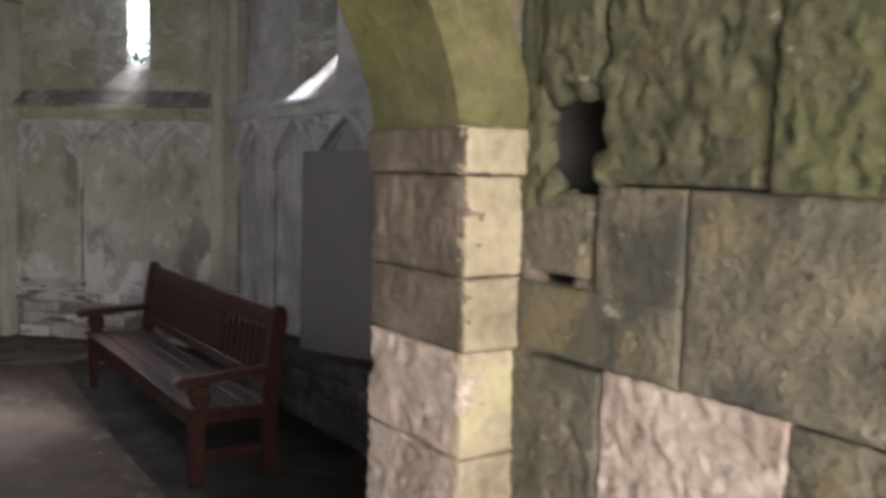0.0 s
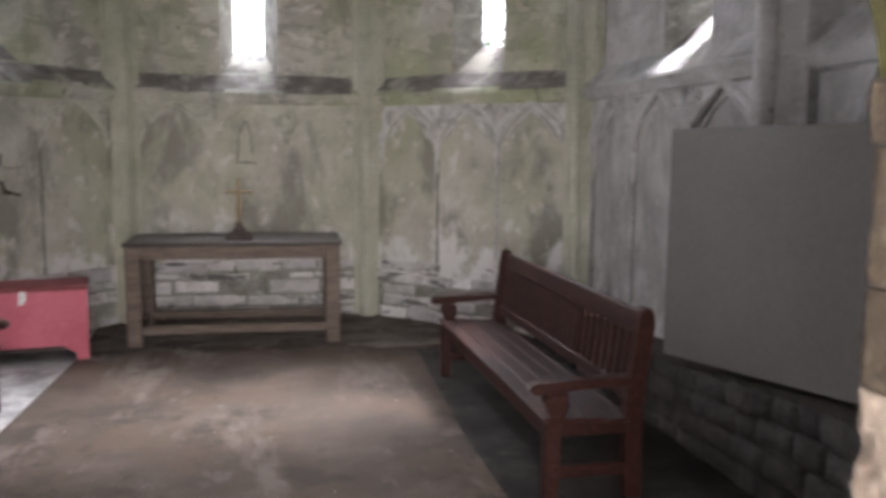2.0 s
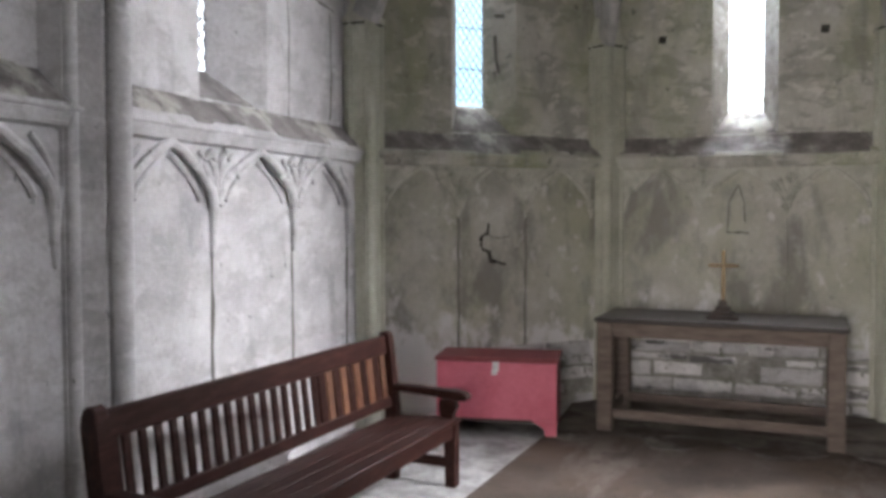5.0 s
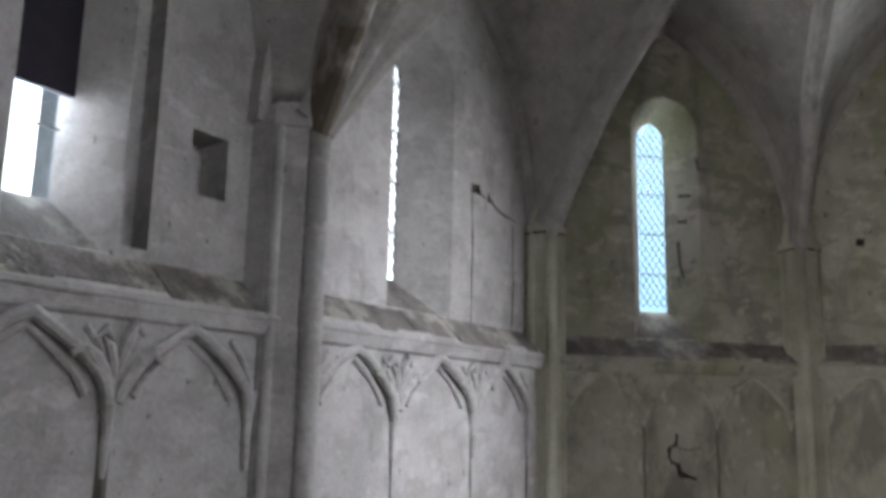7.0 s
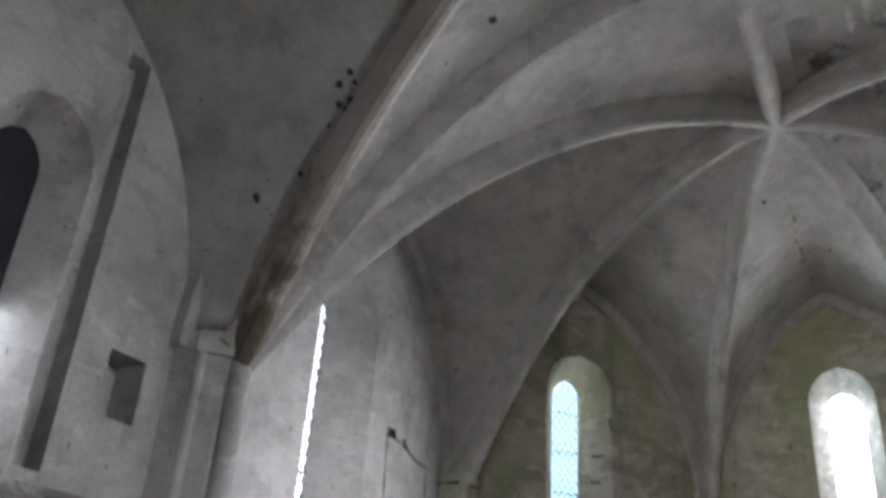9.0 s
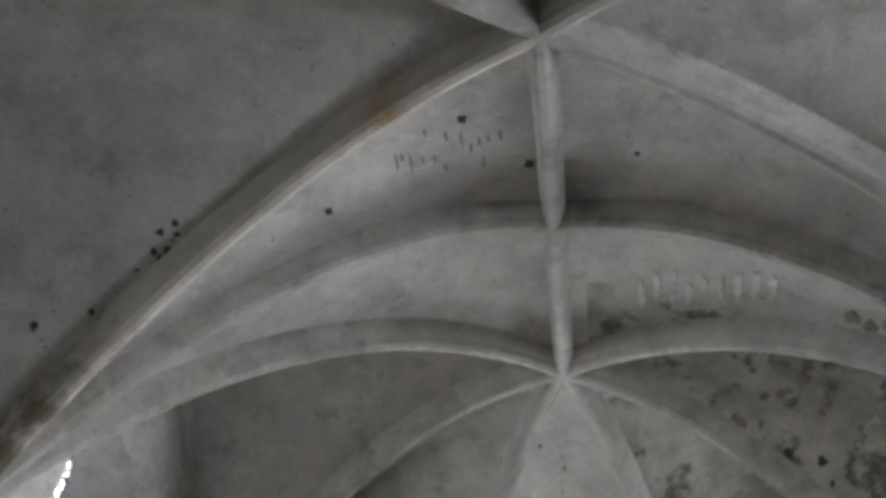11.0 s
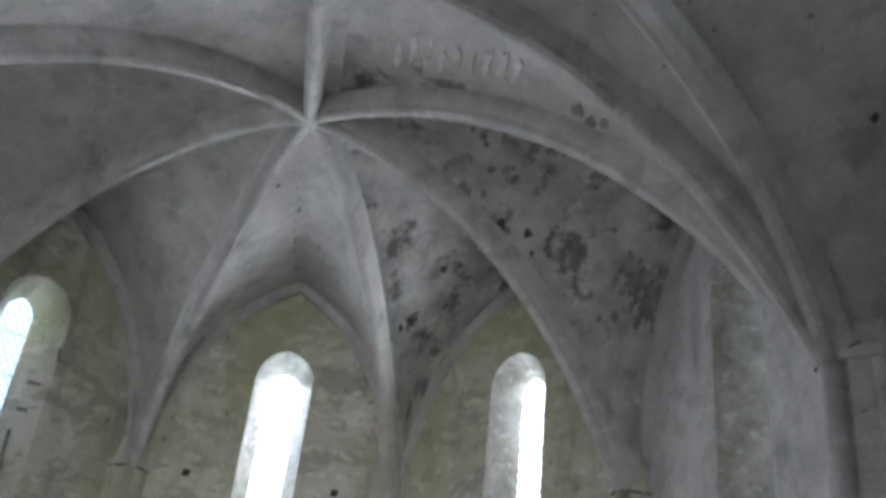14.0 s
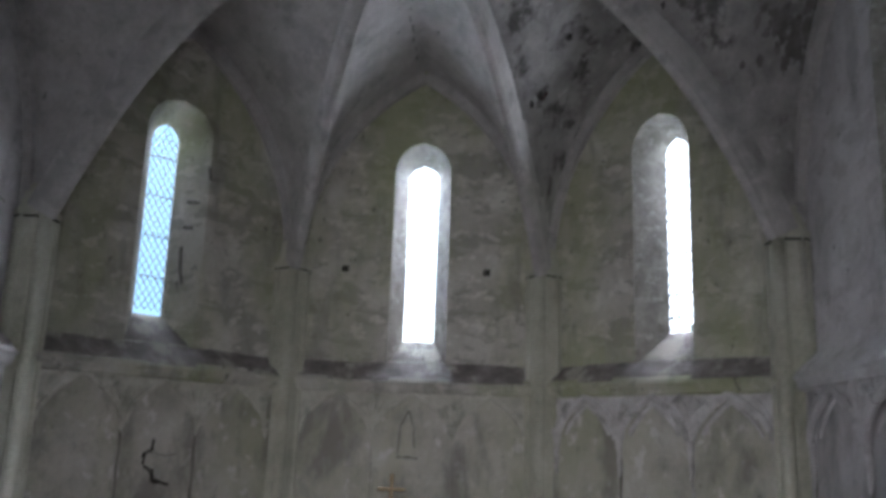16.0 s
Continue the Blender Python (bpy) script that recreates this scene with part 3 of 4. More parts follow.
def wall_half_arch(wl, u0, u1, top, n=STEPS):
    """Half a pointed wall arch on wl from its springing u0 to its point u1."""
    half, rise = abs(u1 - u0), top - CAP
    r = (half * half + rise * rise) / (2 * half)
    pts = []
    for i in range(n + 1):
        ang = math.asin(min(1, rise / r)) * i / n
        d = r - r * math.cos(ang)
        pts.append(wl.at(u0 + (d if u1 > u0 else -d), CAP + r * math.sin(ang), SET + 0.02))
    return pts


web = bmesh.new()


def ruled(la, lb, n=6):
    grid = []
    for p, q in zip(la, lb):
        grid.append([web.verts.new(p.lerp(q, j / n) + Vector((0, 0, 0.09))) for j in range(n + 1)])
    for r0, r1 in zip(grid, grid[1:]):
        for j in range(n):
            vs = (r0[j], r0[j + 1], r1[j + 1], r1[j])
            try:
                web.faces.new(vs)
            except ValueError:
                pass


wall_arches = []


def cell(a, b, end, wl, ua, um, ub, top):
    """A vault cell between the ribs a-end and b-end and the wall wl with its pointed arch from ua to ub."""
    for s, u in ((a, ua), (b, ub)):
        rib = arch(s, end, 2 * STEPS)
        half = wall_half_arch(wl, u, um, top)
        border = half + [half[-1].lerp(end, (i + 1) / STEPS) for i in range(STEPS)]
        ruled(rib, border)
        wall_arches.append((wl, half))


ln = north_east.length
cell("n2", "n3", A, north_east, 0.0, ln / 2, ln, 5.16)
cell("n3", "s3", A, east, 0.0, CANT, 2 * CANT, 5.17)
cell("s3", "s2", A, south_east, 0.0, ln / 2, ln, 5.16)
cell("n1", "n2", A, north, BAY - WEST, 4.43, north.length, 5.16)
cell("s2", "s1", A, south, 0.0, 1.54, CORNER - BAY, 5.16)
for s in ("n1", "s1"):
    ruled(arch(s, A), arch(s, C))
    ruled(arch(s, C), arch(s, B))
cell("n0", "n1", B, north, 0.1, 1.5, BAY - WEST, 4.92)
cell("s1", "s0", B, south, CORNER - BAY, 4.47, south.length - 0.1, 4.92)
cell("s0", "n0", B, west, 0.1, HALF, 2 * HALF - 0.1, 4.9)
bmesh.ops.remove_doubles(web, verts=web.verts[:], dist=0.001)
bmesh.ops.dissolve_degenerate(web, dist=0.001, edges=web.edges[:])
for face in web.faces:
    c = face.calc_center_median()
    # the cells on the south-east side have lost their limewash
    if c.x > 0.12 and c.y > 4.0 and c.y - 4.4 < 2.2 * c.x + 0.4:
        face.material_index = 1
tagged(put("ceiling", web, [m_vault, m_vault_worn], smooth=True), kind="structure")
bm = box_mesh((-HALF - 1, PASS_END, TOP - 0.1), (HALF + 1, FRONT + 1, TOP + 0.25))
tagged(put("roof", bm, m_plaster), kind="structure")

# slender wall ribs under the cells
for wl, half in wall_arches[:10]:
    bm = bmesh.new()
    line = [p - wl.out * 0.04 for p in half]
    sweep(bm, line, [(-0.045, -0.05), (0.04, -0.05), (0.06, 0.0), (0.06, 0.05), (-0.06, 0.05), (-0.06, 0.0)], wl.out)
    tagged(put("wall_rib", bm, m_vault), kind="structure")


# ---- shafts, string course ----
def shaft(key, big):
    x, y = SHAFTS[key]
    c = Vector((0, 3.2, 0)) - Vector((x, y, 0)) if key[1] in "23" else Vector((-x, 0, 0))
    c.normalize()
    side = Vector((-c.y, c.x, 0))
    mt = m_shaft if key[1] in "23" else m_plaster
    root = thing("wall_shaft", "pale stone clustered wall shaft with a moulded capital", "wall shaft", Matrix.Translation((x, y, 0)), "wall shafts", "structure")
    k = 1.0 if big else 0.78
    f = lambda a, b, z: side * a * k - c * b * k + Vector((0, 0, z))
    face = [(-0.24, 0.36), (-0.20, 0.14), (-0.15, 0.10), (-0.07, 0.02), (0.07, 0.02), (0.15, 0.10), (0.20, 0.14), (0.24, 0.36)]
    bm = bmesh.new()
    prism(bm, face, (-0.05, CAP), f)
    prism(bm, [(-0.15, 0.40), (-0.12, 0.22), (0.12, 0.22), (0.15, 0.40)], (CAP, CAP + 0.7), f)
    for k_ in range(4):
        d_ = 0.012 * k_
        prism(bm, [(-0.21 + d_, 0.40), (-0.17 + d_, 0.15 + d_), (-0.08, 0.05 + d_), (0.08, 0.05 + d_), (0.17 - d_, 0.15 + d_), (0.21 - d_, 0.40)], (CAP + 0.06 * k_, CAP + 0.06 * (k_ + 1)), f)
    part("pier", bm, mt, root)
    for s, d, r in ((0, -0.015, 0.06), (-0.165, 0.12, 0.034), (0.165, 0.12, 0.034)):
        bm = bmesh.new()
        lathe(bm, [(r * 1.5 * k, -0.02), (r * 1.5 * k, 0.14), (r * k, 0.22), (r * k, 1.6), (r * k * 0.97, CAP - 0.02)], 12, Matrix.Translation(f(s, d, 0)))
        part("roll", bm, mt, root, smooth=True)
    bm = bmesh.new()
    prism(bm, [(a * 1.05, b * 1.05 - 0.035) for a, b in face], (CAP - 0.018, CAP + 0.03), f)
    part("capital", bm, mt, root)
    if not big:
        bm = bmesh.new()
        prism(bm, [(a * 1.02, b * 1.02 - 0.03) for a, b in face], (CAP - 0.034, CAP - 0.020), f)
        part("open_joint", bm, m_mortar, root)
    return root


for key in SHAFTS:
    shaft(key, key[1] in "01")

for nm, wl, mt in (("north", north, m_plaster), ("north_east", north_east, m_apse), ("east", east, m_apse), ("south_east", south_east, m_apse), ("south", south, m_plaster)):
    bm = bmesh.new()
    prism(bm, [(-0.07, LEDGE - 0.03), (-0.05, LEDGE - 0.09), (0.02, LEDGE - 0.12), (0.12, LEDGE - 0.1), (0.12, LEDGE + 0.2), (SET, LEDGE + 0.17), (-0.07, LEDGE + 0.01)], (0, wl.length), lambda a, b, w: wl.at(w, b, a))
    for w_, v_, r_ in ((-0.070, LEDGE - 0.012, 0.016), (-0.046, LEDGE - 0.070, 0.011)):
        n = round(wl.length / 0.14)
        tube(bm, [wl.at(wl.length * k / n, v_ + random.uniform(-0.003, 0.003), w_ + random.uniform(-0.003, 0.003)) for k in range(n + 1)], [r_ * random.uniform(0.75, 1.1) for _ in range(n + 1)], 7)
    tagged(put("trim_string_course_" + nm, bm, mt), kind="structure")
    # weathered top of the ledge, broken along its edge
    bm = bmesh.new()
    u, rn = 0.05, random.Random(nm)
    while u < wl.length - 0.05:
        n = min(rn.uniform(0.15, 0.6), wl.length - u)
        e = rn.uniform(-0.085, -0.02)
        lift = rn.uniform(0.004, 0.02)
        prism(bm, [(e, LEDGE + 0.012 + (e + 0.07) * 0.9), (SET + 0.005, LEDGE + 0.165), (SET + 0.005, LEDGE + 0.175 + lift), (e + 0.012, LEDGE + 0.018 + lift + (e + 0.07) * 0.9)], (u, u + n), lambda a, b, w: wl.at(w, b, a))
        u += n
    tagged(put("ledge_top_" + nm, bm, m_ledge if mt is m_apse or nm == "north" else m_plaster), kind="structure")

# ---- windows ----
def window(win, energy):
    name, wl, u, half, slit, sill, head = win
    root = thing(name, "narrow lancet window with diamond leaded glass", "window", kind="structure")
    f = lambda a, b, w: wl.at(u + a, b, SET + w)
    bm = bmesh.new()
    prism(bm, lancet(slit + 0.01, sill - 0.01, head - 0.16, head + 0.01), (GLASS - 0.008, GLASS - 0.004), f)
    pane = part("pane", bm, m_glass, root)
    pane.visible_shadow = False
    bm = bmesh.new()
    step, n = 0.095, 40
    inside = lambda a, b: abs(a) <= slit and sill <= b <= head - max(0, abs(a) - slit * 0.3) * 1.4
    for k in range(n if name != "window_1" else 0):
        for sgn in (-1, 1):
            b0 = sill - 0.3 + k * step
            # one lead came, cut to the pane's outline
            pts = [(-slit + 2 * slit * i / 8, b0 + sgn * 1.5 * (-slit + 2 * slit * i / 8)) for i in range(9)]
            run = [p for p in pts if inside(*p)]
            if len(run) > 1:
                (a0, c0), (a1, c1) = run[0], run[-1]
                prism(bm, [(a0, c0 - 0.0045), (a1, c1 - 0.0045), (a1, c1 + 0.0045), (a0, c0 + 0.0045)], (GLASS - 0.020, GLASS - 0.009), f)
    if name != "window_1":
        part("lead_lattice", bm, m_lead, root)
    k = 0
    b = sill + 0.32
    while b < head - 0.1:
        bm = bmesh.new()
        prism(bm, [(-slit, b - 0.004), (slit, b - 0.004), (slit, b + 0.004), (-slit, b + 0.004)], (GLASS - 0.036, GLASS - 0.021), f)
        part("saddle_bar", bm, m_lead, root)
        b += 0.36
    if name == "window_1":
        bm = bmesh.new()
        prism(bm, [(-slit - 0.05, 3.10), (slit + 0.05, 3.10), (slit + 0.05, head - 0.1), (0, head + 0.12), (-slit - 0.05, head - 0.1)], (GLASS - 0.068, GLASS - 0.042), f)
        part("boarding", bm, m_black, root, "dark boarding over the upper lights")
    # the sky's light comes down on the opening from outside
    if name == "window_1":
        m = f(0, 2.95, GLASS + 0.12)
        opening_lamp("window_light", m, m - wl.out - Vector((0, 0, 0.3)), 0.3, 0.6, energy)
    elif name == "window_6":
        # clear sky, in a narrow slant across the room
        m = f(0, (sill + head) / 2 + 1.45, GLASS + 1.25)
        opening_lamp("window_light", m, m - wl.out - Vector((0, 0, 0.75)), 0.5, 1.4, energy)
    else:
        m = f(0, (sill + head) / 2 + 0.74, GLASS + 0.6)
        opening_lamp("window_light", m, m - wl.out - Vector((0, 0, 0.45)), 0.9, 2.2, energy)


for win, energy in zip(WINDOWS, (9, 50, 140, 430, 390, 1800, 360)):
    window(win, energy)
opening_lamp("doorway_light", (-0.1, PASS_END + 0.1, 1.6), (0.35, 3.0, 1.25), 1.3, 2.4, 86, (1.0, 0.965, 0.90)).data.spread = radians(140)

# bright sky seen through the windows: thin cloud to the east, clearer to the north-east
for nm, c, across, half, mat in (("backdrop_sky_east", (6.5, 32.0, 12), (1, 0, 0), 11.5, m_cloud), ("backdrop_sky_north_east", (-14.0, 32.0, 12), (1, 0, 0), 9.0, m_blue), ("backdrop_sky_north", (-38.0, 50.0, 14), (0.45, 0.89, 0), 40.0, m_cloud)):
    side = Vector(across).normalized()
    bm = bmesh.new()
    bm.faces.new([bm.verts.new(Vector(c) + side * a + Vector((0, 0, b))) for a, b in ((-half, -12.2), (half, -12.2), (half, 22), (-half, 22))])
    tagged(put(nm, bm, mat), kind="structure")

# ---- blind arcade under the string course ----
ARCH_TOP, CORBEL = 2.075, 1.73


def arc_curve(u_top, u_end, n=8):
    """One side of a pointed arch from its point down to the corbel."""
    half, rise = abs(u_end - u_top), ARCH_TOP - CORBEL
    s = 1 if u_end > u_top else -1
    pts = []
    for i in range(n + 1):
        k = i / n
        pts.append((u_top + s * half * (1 - (1 - k) ** 1.9), ARCH_TOP - rise * k))
    return pts


def arcade(nm, wl, corbels, mat, worn):
    """Pointed blind arches between the corbels, whose shafts have broken away."""
    root = thing("trim_arcade_" + nm, "worn blind arcade of pointed arches carved in pale stone", "blind arcade", kind="structure")
    for i, c in enumerate(corbels):
        left = (corbels[i - 1] + c) / 2 if i else None
        right = (corbels[i + 1] + c) / 2 if i < len(corbels) - 1 else None
        sides = []
        if left is not None:
            sides.append(arc_curve(left, c - 0.02))
        if right is not None:
            sides.append(arc_curve(right, c + 0.02))
        out = [p for p in sides[0]] + ([p for p in sides[1][::-1]] if len(sides) > 1 else [(c, ARCH_TOP)])
        bm = bmesh.new()
        if worn:
            prism(bm, out, (-0.020, 0.02), wl.at)
            for side in sides:
                tube(bm, [wl.at(a, b, -0.022) for a, b in side], [0.014 + random.uniform(0, 0.014) for _ in side])
        else:
            # a deep web, a bold moulded arch and a slighter one nested inside it
            prism(bm, out, (-0.030, 0.02), wl.at)
            for side in sides:
                jit = lambda: random.uniform(-0.005, 0.005)
                tube(bm, [wl.at(a + jit(), b + jit(), -0.036) for a, b in side], [0.026 + random.uniform(0, 0.010) for _ in side], 8)
                top_u = side[0][0]
                tube(bm, [wl.at(top_u + (a - top_u) * 0.80, b - 0.055, -0.010) for a, b in side[:-2]], [0.014 + random.uniform(0, 0.010) for _ in side[:-2]], 6)
                tube(bm, [wl.at(c + (a - c) * 0.66, b + 0.05, -0.036) for a, b in side[2:]], [0.013 + random.uniform(0, 0.008) for _ in side[2:]], 6)
            tube(bm, [wl.at(c + random.uniform(-0.006, 0.006), CORBEL - 0.30 + 0.06 * k, -0.014) for k in range(7)], [0.012, 0.018, 0.021, 0.024, 0.028, 0.036, 0.04], 8)
        # corbel drop
        prism(bm, [(c - 0.05, CORBEL + 0.08), (c + 0.05, CORBEL + 0.08), (c + 0.03, CORBEL), (c, CORBEL - 0.09), (c - 0.03, CORBEL)], (-0.016 if worn else -0.035, 0.02), wl.at)
        if len(sides) > 1:
            # stiff leaves carved in the spandrel, fanning out from the corbel and curling at the tip
            if worn:
                for q in (-0.8, -0.4, 0.1, 0.45, 0.85):
                    tall = 0.26 - 0.05 * abs(q) + random.uniform(-0.02, 0.02)
                    pts = [(c + 0.20 * q * k ** 1.6, CORBEL + 0.03 + tall * k) for k in (0.0, 0.3, 0.6, 0.85, 1.0)]
                    pts.append((pts[-1][0] + 0.035 * (1 if q > 0 else -1), pts[-1][1] - 0.02))
                    tube(bm, [wl.at(u, v, -0.022 * (1 + k / 6)) for k, (u, v) in enumerate(pts)], [r * (0.7 + random.uniform(0, 0.4)) for r in (0.010, 0.014, 0.020, 0.024, 0.024, 0.012)], 7)
            else:
                for q in (-1.0, -0.42, 0.42, 1.0):
                    tall = (0.19 if abs(q) > 0.5 else 0.27) + random.uniform(-0.03, 0.02)
                    pts = [(c + 0.17 * q * k ** 1.5, CORBEL + 0.05 + tall * k) for k in (0.0, 0.25, 0.5, 0.75, 1.0)]
                    pts.append((pts[-1][0] + 0.05 * (1 if q > 0 else -1), pts[-1][1] - 0.045))
                    tube(bm, [wl.at(u, v, -0.030 - 0.004 * k) for k, (u, v) in enumerate(pts)], [r * random.uniform(0.85, 1.25) for r in (0.010, 0.017, 0.026, 0.032, 0.028, 0.012)], 8)
        part("spandrel", bm, mat, root)
        # what is left of the shaft below
        if 0 < i < len(corbels) - 1 or nm.endswith("bay"):
            bm = bmesh.new()
            low = random.uniform(0.35, 0.75)
            pts = [(c + random.uniform(-0.006, 0.006), low + (CORBEL - 0.07 - low) * k / 9) for k in range(10)]
            tube(bm, [wl.at(a, b, 0.004) for a, b in pts], [(0.026 if nm == "north_west" else 0.009) + random.uniform(0, 0.009) for _ in pts], 6)
            part("shaft_scar", bm, m_thin_crack if nm == "north_east" else m_low_apse if worn else m_plaster if (nm, i) == ("south_east", 2) else m_scar, root)
    return root


arcade("north_bay", north, [3.2, 4.0, 4.91, 5.72], m_plaster, False)
arcade("north_west", north, [0.42, 1.22, 2.02, 2.80], m_plaster, False)
arcade("north_east", north_east, [0.18, 0.86, 1.50, 2.17], m_lime_green, True)
arcade("east", east, [0.15, 0.80, 1.52, 2.17], m_lime_green, True)
arcade("south_east", south_east, [0.18, 0.83, 1.48, 2.17], m_lime, False)
arcade("south_bay", south, [0.2, 1.0, 1.82, 2.75], m_plaster, False)
arcade("south_west", south, [3.45, 4.25, 5.05, 5.85], m_plaster, False)


def crack(wl, pts, w, off=0.0):
    """An open joint or a crack in a wall's face."""
    bm = bmesh.new()
    line = []
    for (a0, b0), (a1, b1) in zip(pts, pts[1:]):
        n = 4
        for k in range(n):
            line.append((a0 + (a1 - a0) * k / n + random.uniform(-1, 1) * w * 0.25, b0 + (b1 - b0) * k / n + random.uniform(-1, 1) * w * 0.25))
    line.append(pts[-1])
    tube(bm, [wl.at(a, b, off + w * 0.25) for a, b in line], [w * random.uniform(0.35, 0.7) for _ in line], 5)
    tagged(put("wall_crack", bm, m_mortar if w > 0.022 else m_thin_crack), kind="structure")


crack(north_east, [(1.14, 1.60), (1.13, 1.52), (1.07, 1.47), (1.08, 1.38), (1.15, 1.36), (1.16, 1.28), (1.30, 1.25)], 0.034)
crack(north_east, [(1.13, 1.50), (1.25, 1.47), (1.34, 1.49)], 0.014)
crack(east, [(1.13, 1.93), (1.06, 1.78), (1.04, 1.53)], 0.018)
crack(east, [(1.13, 1.93), (1.18, 1.78), (1.19, 1.60)], 0.018)
crack(east, [(1.04, 1.52), (1.22, 1.51)], 0.021)
crack(north, [(5.05, 2.32), (5.06, 2.9), (5.04, 3.35)], 0.016, SET)
crack(north, [(5.02, 3.36), (5.25, 3.33), (5.5, 3.26), (5.72, 3.24)], 0.020, SET)
crack(north, [(5.03, 3.36), (5.09, 3.385), (5.14, 3.37)], 0.085, SET + 0.012)
crack(north, [(5.27, 3.34), (5.34, 3.32)], 0.08, SET + 0.012)
crack(north, [(5.66, 3.2), (5.68, 2.7), (5.65, 2.4)], 0.022, SET)
# rusted sockets of the window's old fixings
for pts in (((1.36, 3.66, 0.265), (1.42, 3.65, 0.165)), ((1.35, 3.43, 0.275), (1.40, 3.42, 0.20)), ((1.35, 3.25, 0.285), (1.355, 3.05, 0.275), (1.37, 2.92, 0.245)), ((1.455, 3.97, 0.11), (1.47, 3.86, 0.098))):
    bm = bmesh.new()
    tube(bm, [north_east.at(*p) for p in pts], [0.012 + random.uniform(0, 0.008) for _ in pts], 6)
    tagged(put("wall_crack", bm, m_scar), kind="structure")
# putlog holes as flat dark plates, their inner shade put into the colour
for u, v in ((0.47, 3.23), (1.80, 3.23)):
    bm = bmesh.new()
    prism(bm, [(u - 0.035, v - 0.03), (u + 0.03, v - 0.035), (u + 0.035, v + 0.03), (u - 0.03, v + 0.03)], (SET - 0.004, SET + 0.03), east.at)
    tagged(put("putlog_hole_plate", bm, m_mortar), kind="structure")

# ---- benches ----
def bench(label, m, slat_from, slat_to, pale):
    """A long bench: x along it, front towards -y, on z = 0; the back is slatted between two fractions and boarded elsewhere."""
    root = thing("bench", label, "bench", m, "two chapel benches")
    L, D = 2.52, 0.50
    x0, x1, yb, yf = -L / 2, L / 2, D / 2, -D / 2
    for sx in (x0 + 0.03, x1 - 0.10):
        bm = bmesh.new()
        # raked rear post with a rounded head
        prism(bm, [(yb - 0.085, 0.0), (yb, 0.0), (yb - 0.01, 0.45), (yb + 0.045, 0.86), (yb + 0.045, 0.905), (yb + 0.025, 0.94), (yb - 0.005, 0.95), (yb - 0.035, 0.93), (yb - 0.045, 0.87), (yb - 0.095, 0.45)], (sx, sx + 0.07), lambda a, b, w: Vector((w, a, b)))
        bmesh.ops.bevel(bm, geom=bm.edges[:], offset=0.006, segments=1, affect="EDGES")
        part("rear_leg", bm, m_bench, root)
        bm = bmesh.new()
        # front leg with a shaped bracket under the arm
        prism(bm, [(yf, 0.0), (yf + 0.07, 0.0), (yf + 0.075, 0.40), (yf + 0.115, 0.47), (yf + 0.11, 0.545), (yf + 0.01, 0.545), (yf - 0.005, 0.50), (yf + 0.03, 0.44), (yf, 0.38)], (sx, sx + 0.07), lambda a, b, w: Vector((w, a, b)))
        bmesh.ops.bevel(bm, geom=bm.edges[:], offset=0.005, segments=1, affect="EDGES")
        part("front_leg", bm, m_bench, root)
        bm = bmesh.new()
        prism(bm, [(yf - 0.07, 0.545), (yb - 0.07, 0.575), (yb - 0.06, 0.615), (yf + 0.02, 0.605), (yf - 0.05, 0.60), (yf - 0.085, 0.575)], (sx - 0.01, sx + 0.08), lambda a, b, w: Vector((w, a, b)))
        bmesh.ops.bevel(bm, geom=bm.edges[:], offset=0.008, segments=2, affect="EDGES")
        part("armrest", bm, m_bench, root, "worn pale-edged armrest")
        part("stretcher", box_mesh((sx + 0.015, yf + 0.06, 0.12), (sx + 0.055, yb - 0.07, 0.18), 0.005), m_bench, root)
        part("end_rail", box_mesh((sx + 0.012, yf + 0.06, 0.33), (sx + 0.058, yb - 0.08, 0.40), 0.005), m_bench, root)
    part("front_rail", box_mesh((x0 + 0.09, yf + 0.012, 0.31), (x1 - 0.09, yf + 0.047, 0.405), 0.006), m_bench, root)
    part("rear_rail", box_mesh((x0 + 0.09, yb - 0.07, 0.32), (x1 - 0.09, yb - 0.035, 0.405), 0.006), m_bench, root)
    n = 4
    for k in range(n):
        a = yf - 0.015 + k * (D - 0.06) / n
        part("seat_slat", box_mesh((x0 + 0.02, a, 0.405 - 0.006 * k), (x1 - 0.02, a + (D - 0.06) / n - 0.008, 0.43 - 0.006 * k), 0.006), m_bench, root)
    rake = Matrix.Translation((0, yb - 0.05, 0.45)) @ Matrix.Rotation(radians(-7), 4, "X")
    part("top_rail", box_mesh((x0 + 0.09, -0.022, 0.355), (x1 - 0.09, 0.022, 0.475), 0.01, rake), m_bench, root)
    part("lower_rail", box_mesh((x0 + 0.09, -0.02, 0.02), (x1 - 0.09, 0.02, 0.085), 0.006, rake), m_bench, root)
    a, b = x0 + 0.11, x1 - 0.11
    s0, s1 = a + (b - a) * slat_from, a + (b - a) * slat_to
    k, x = 0, s0
    while x + 0.05 < s1:
        part("back_slat", box_mesh((x + 0.012, -0.01, 0.08), (x + 0.056, 0.01, 0.36), 0.004, rake), m_bench, root)
        x += 0.092
    for e0, e1 in ((a, s0), (s1, b)):
        cnt = max(0, round((e1 - e0) / 0.078))
        for k in range(cnt):
            w = (e1 - e0) / cnt
            # every other board is orange: the light on the slats, put into colour
            mt = m_bench_pale if pale and k % 2 == 1 else m_bench
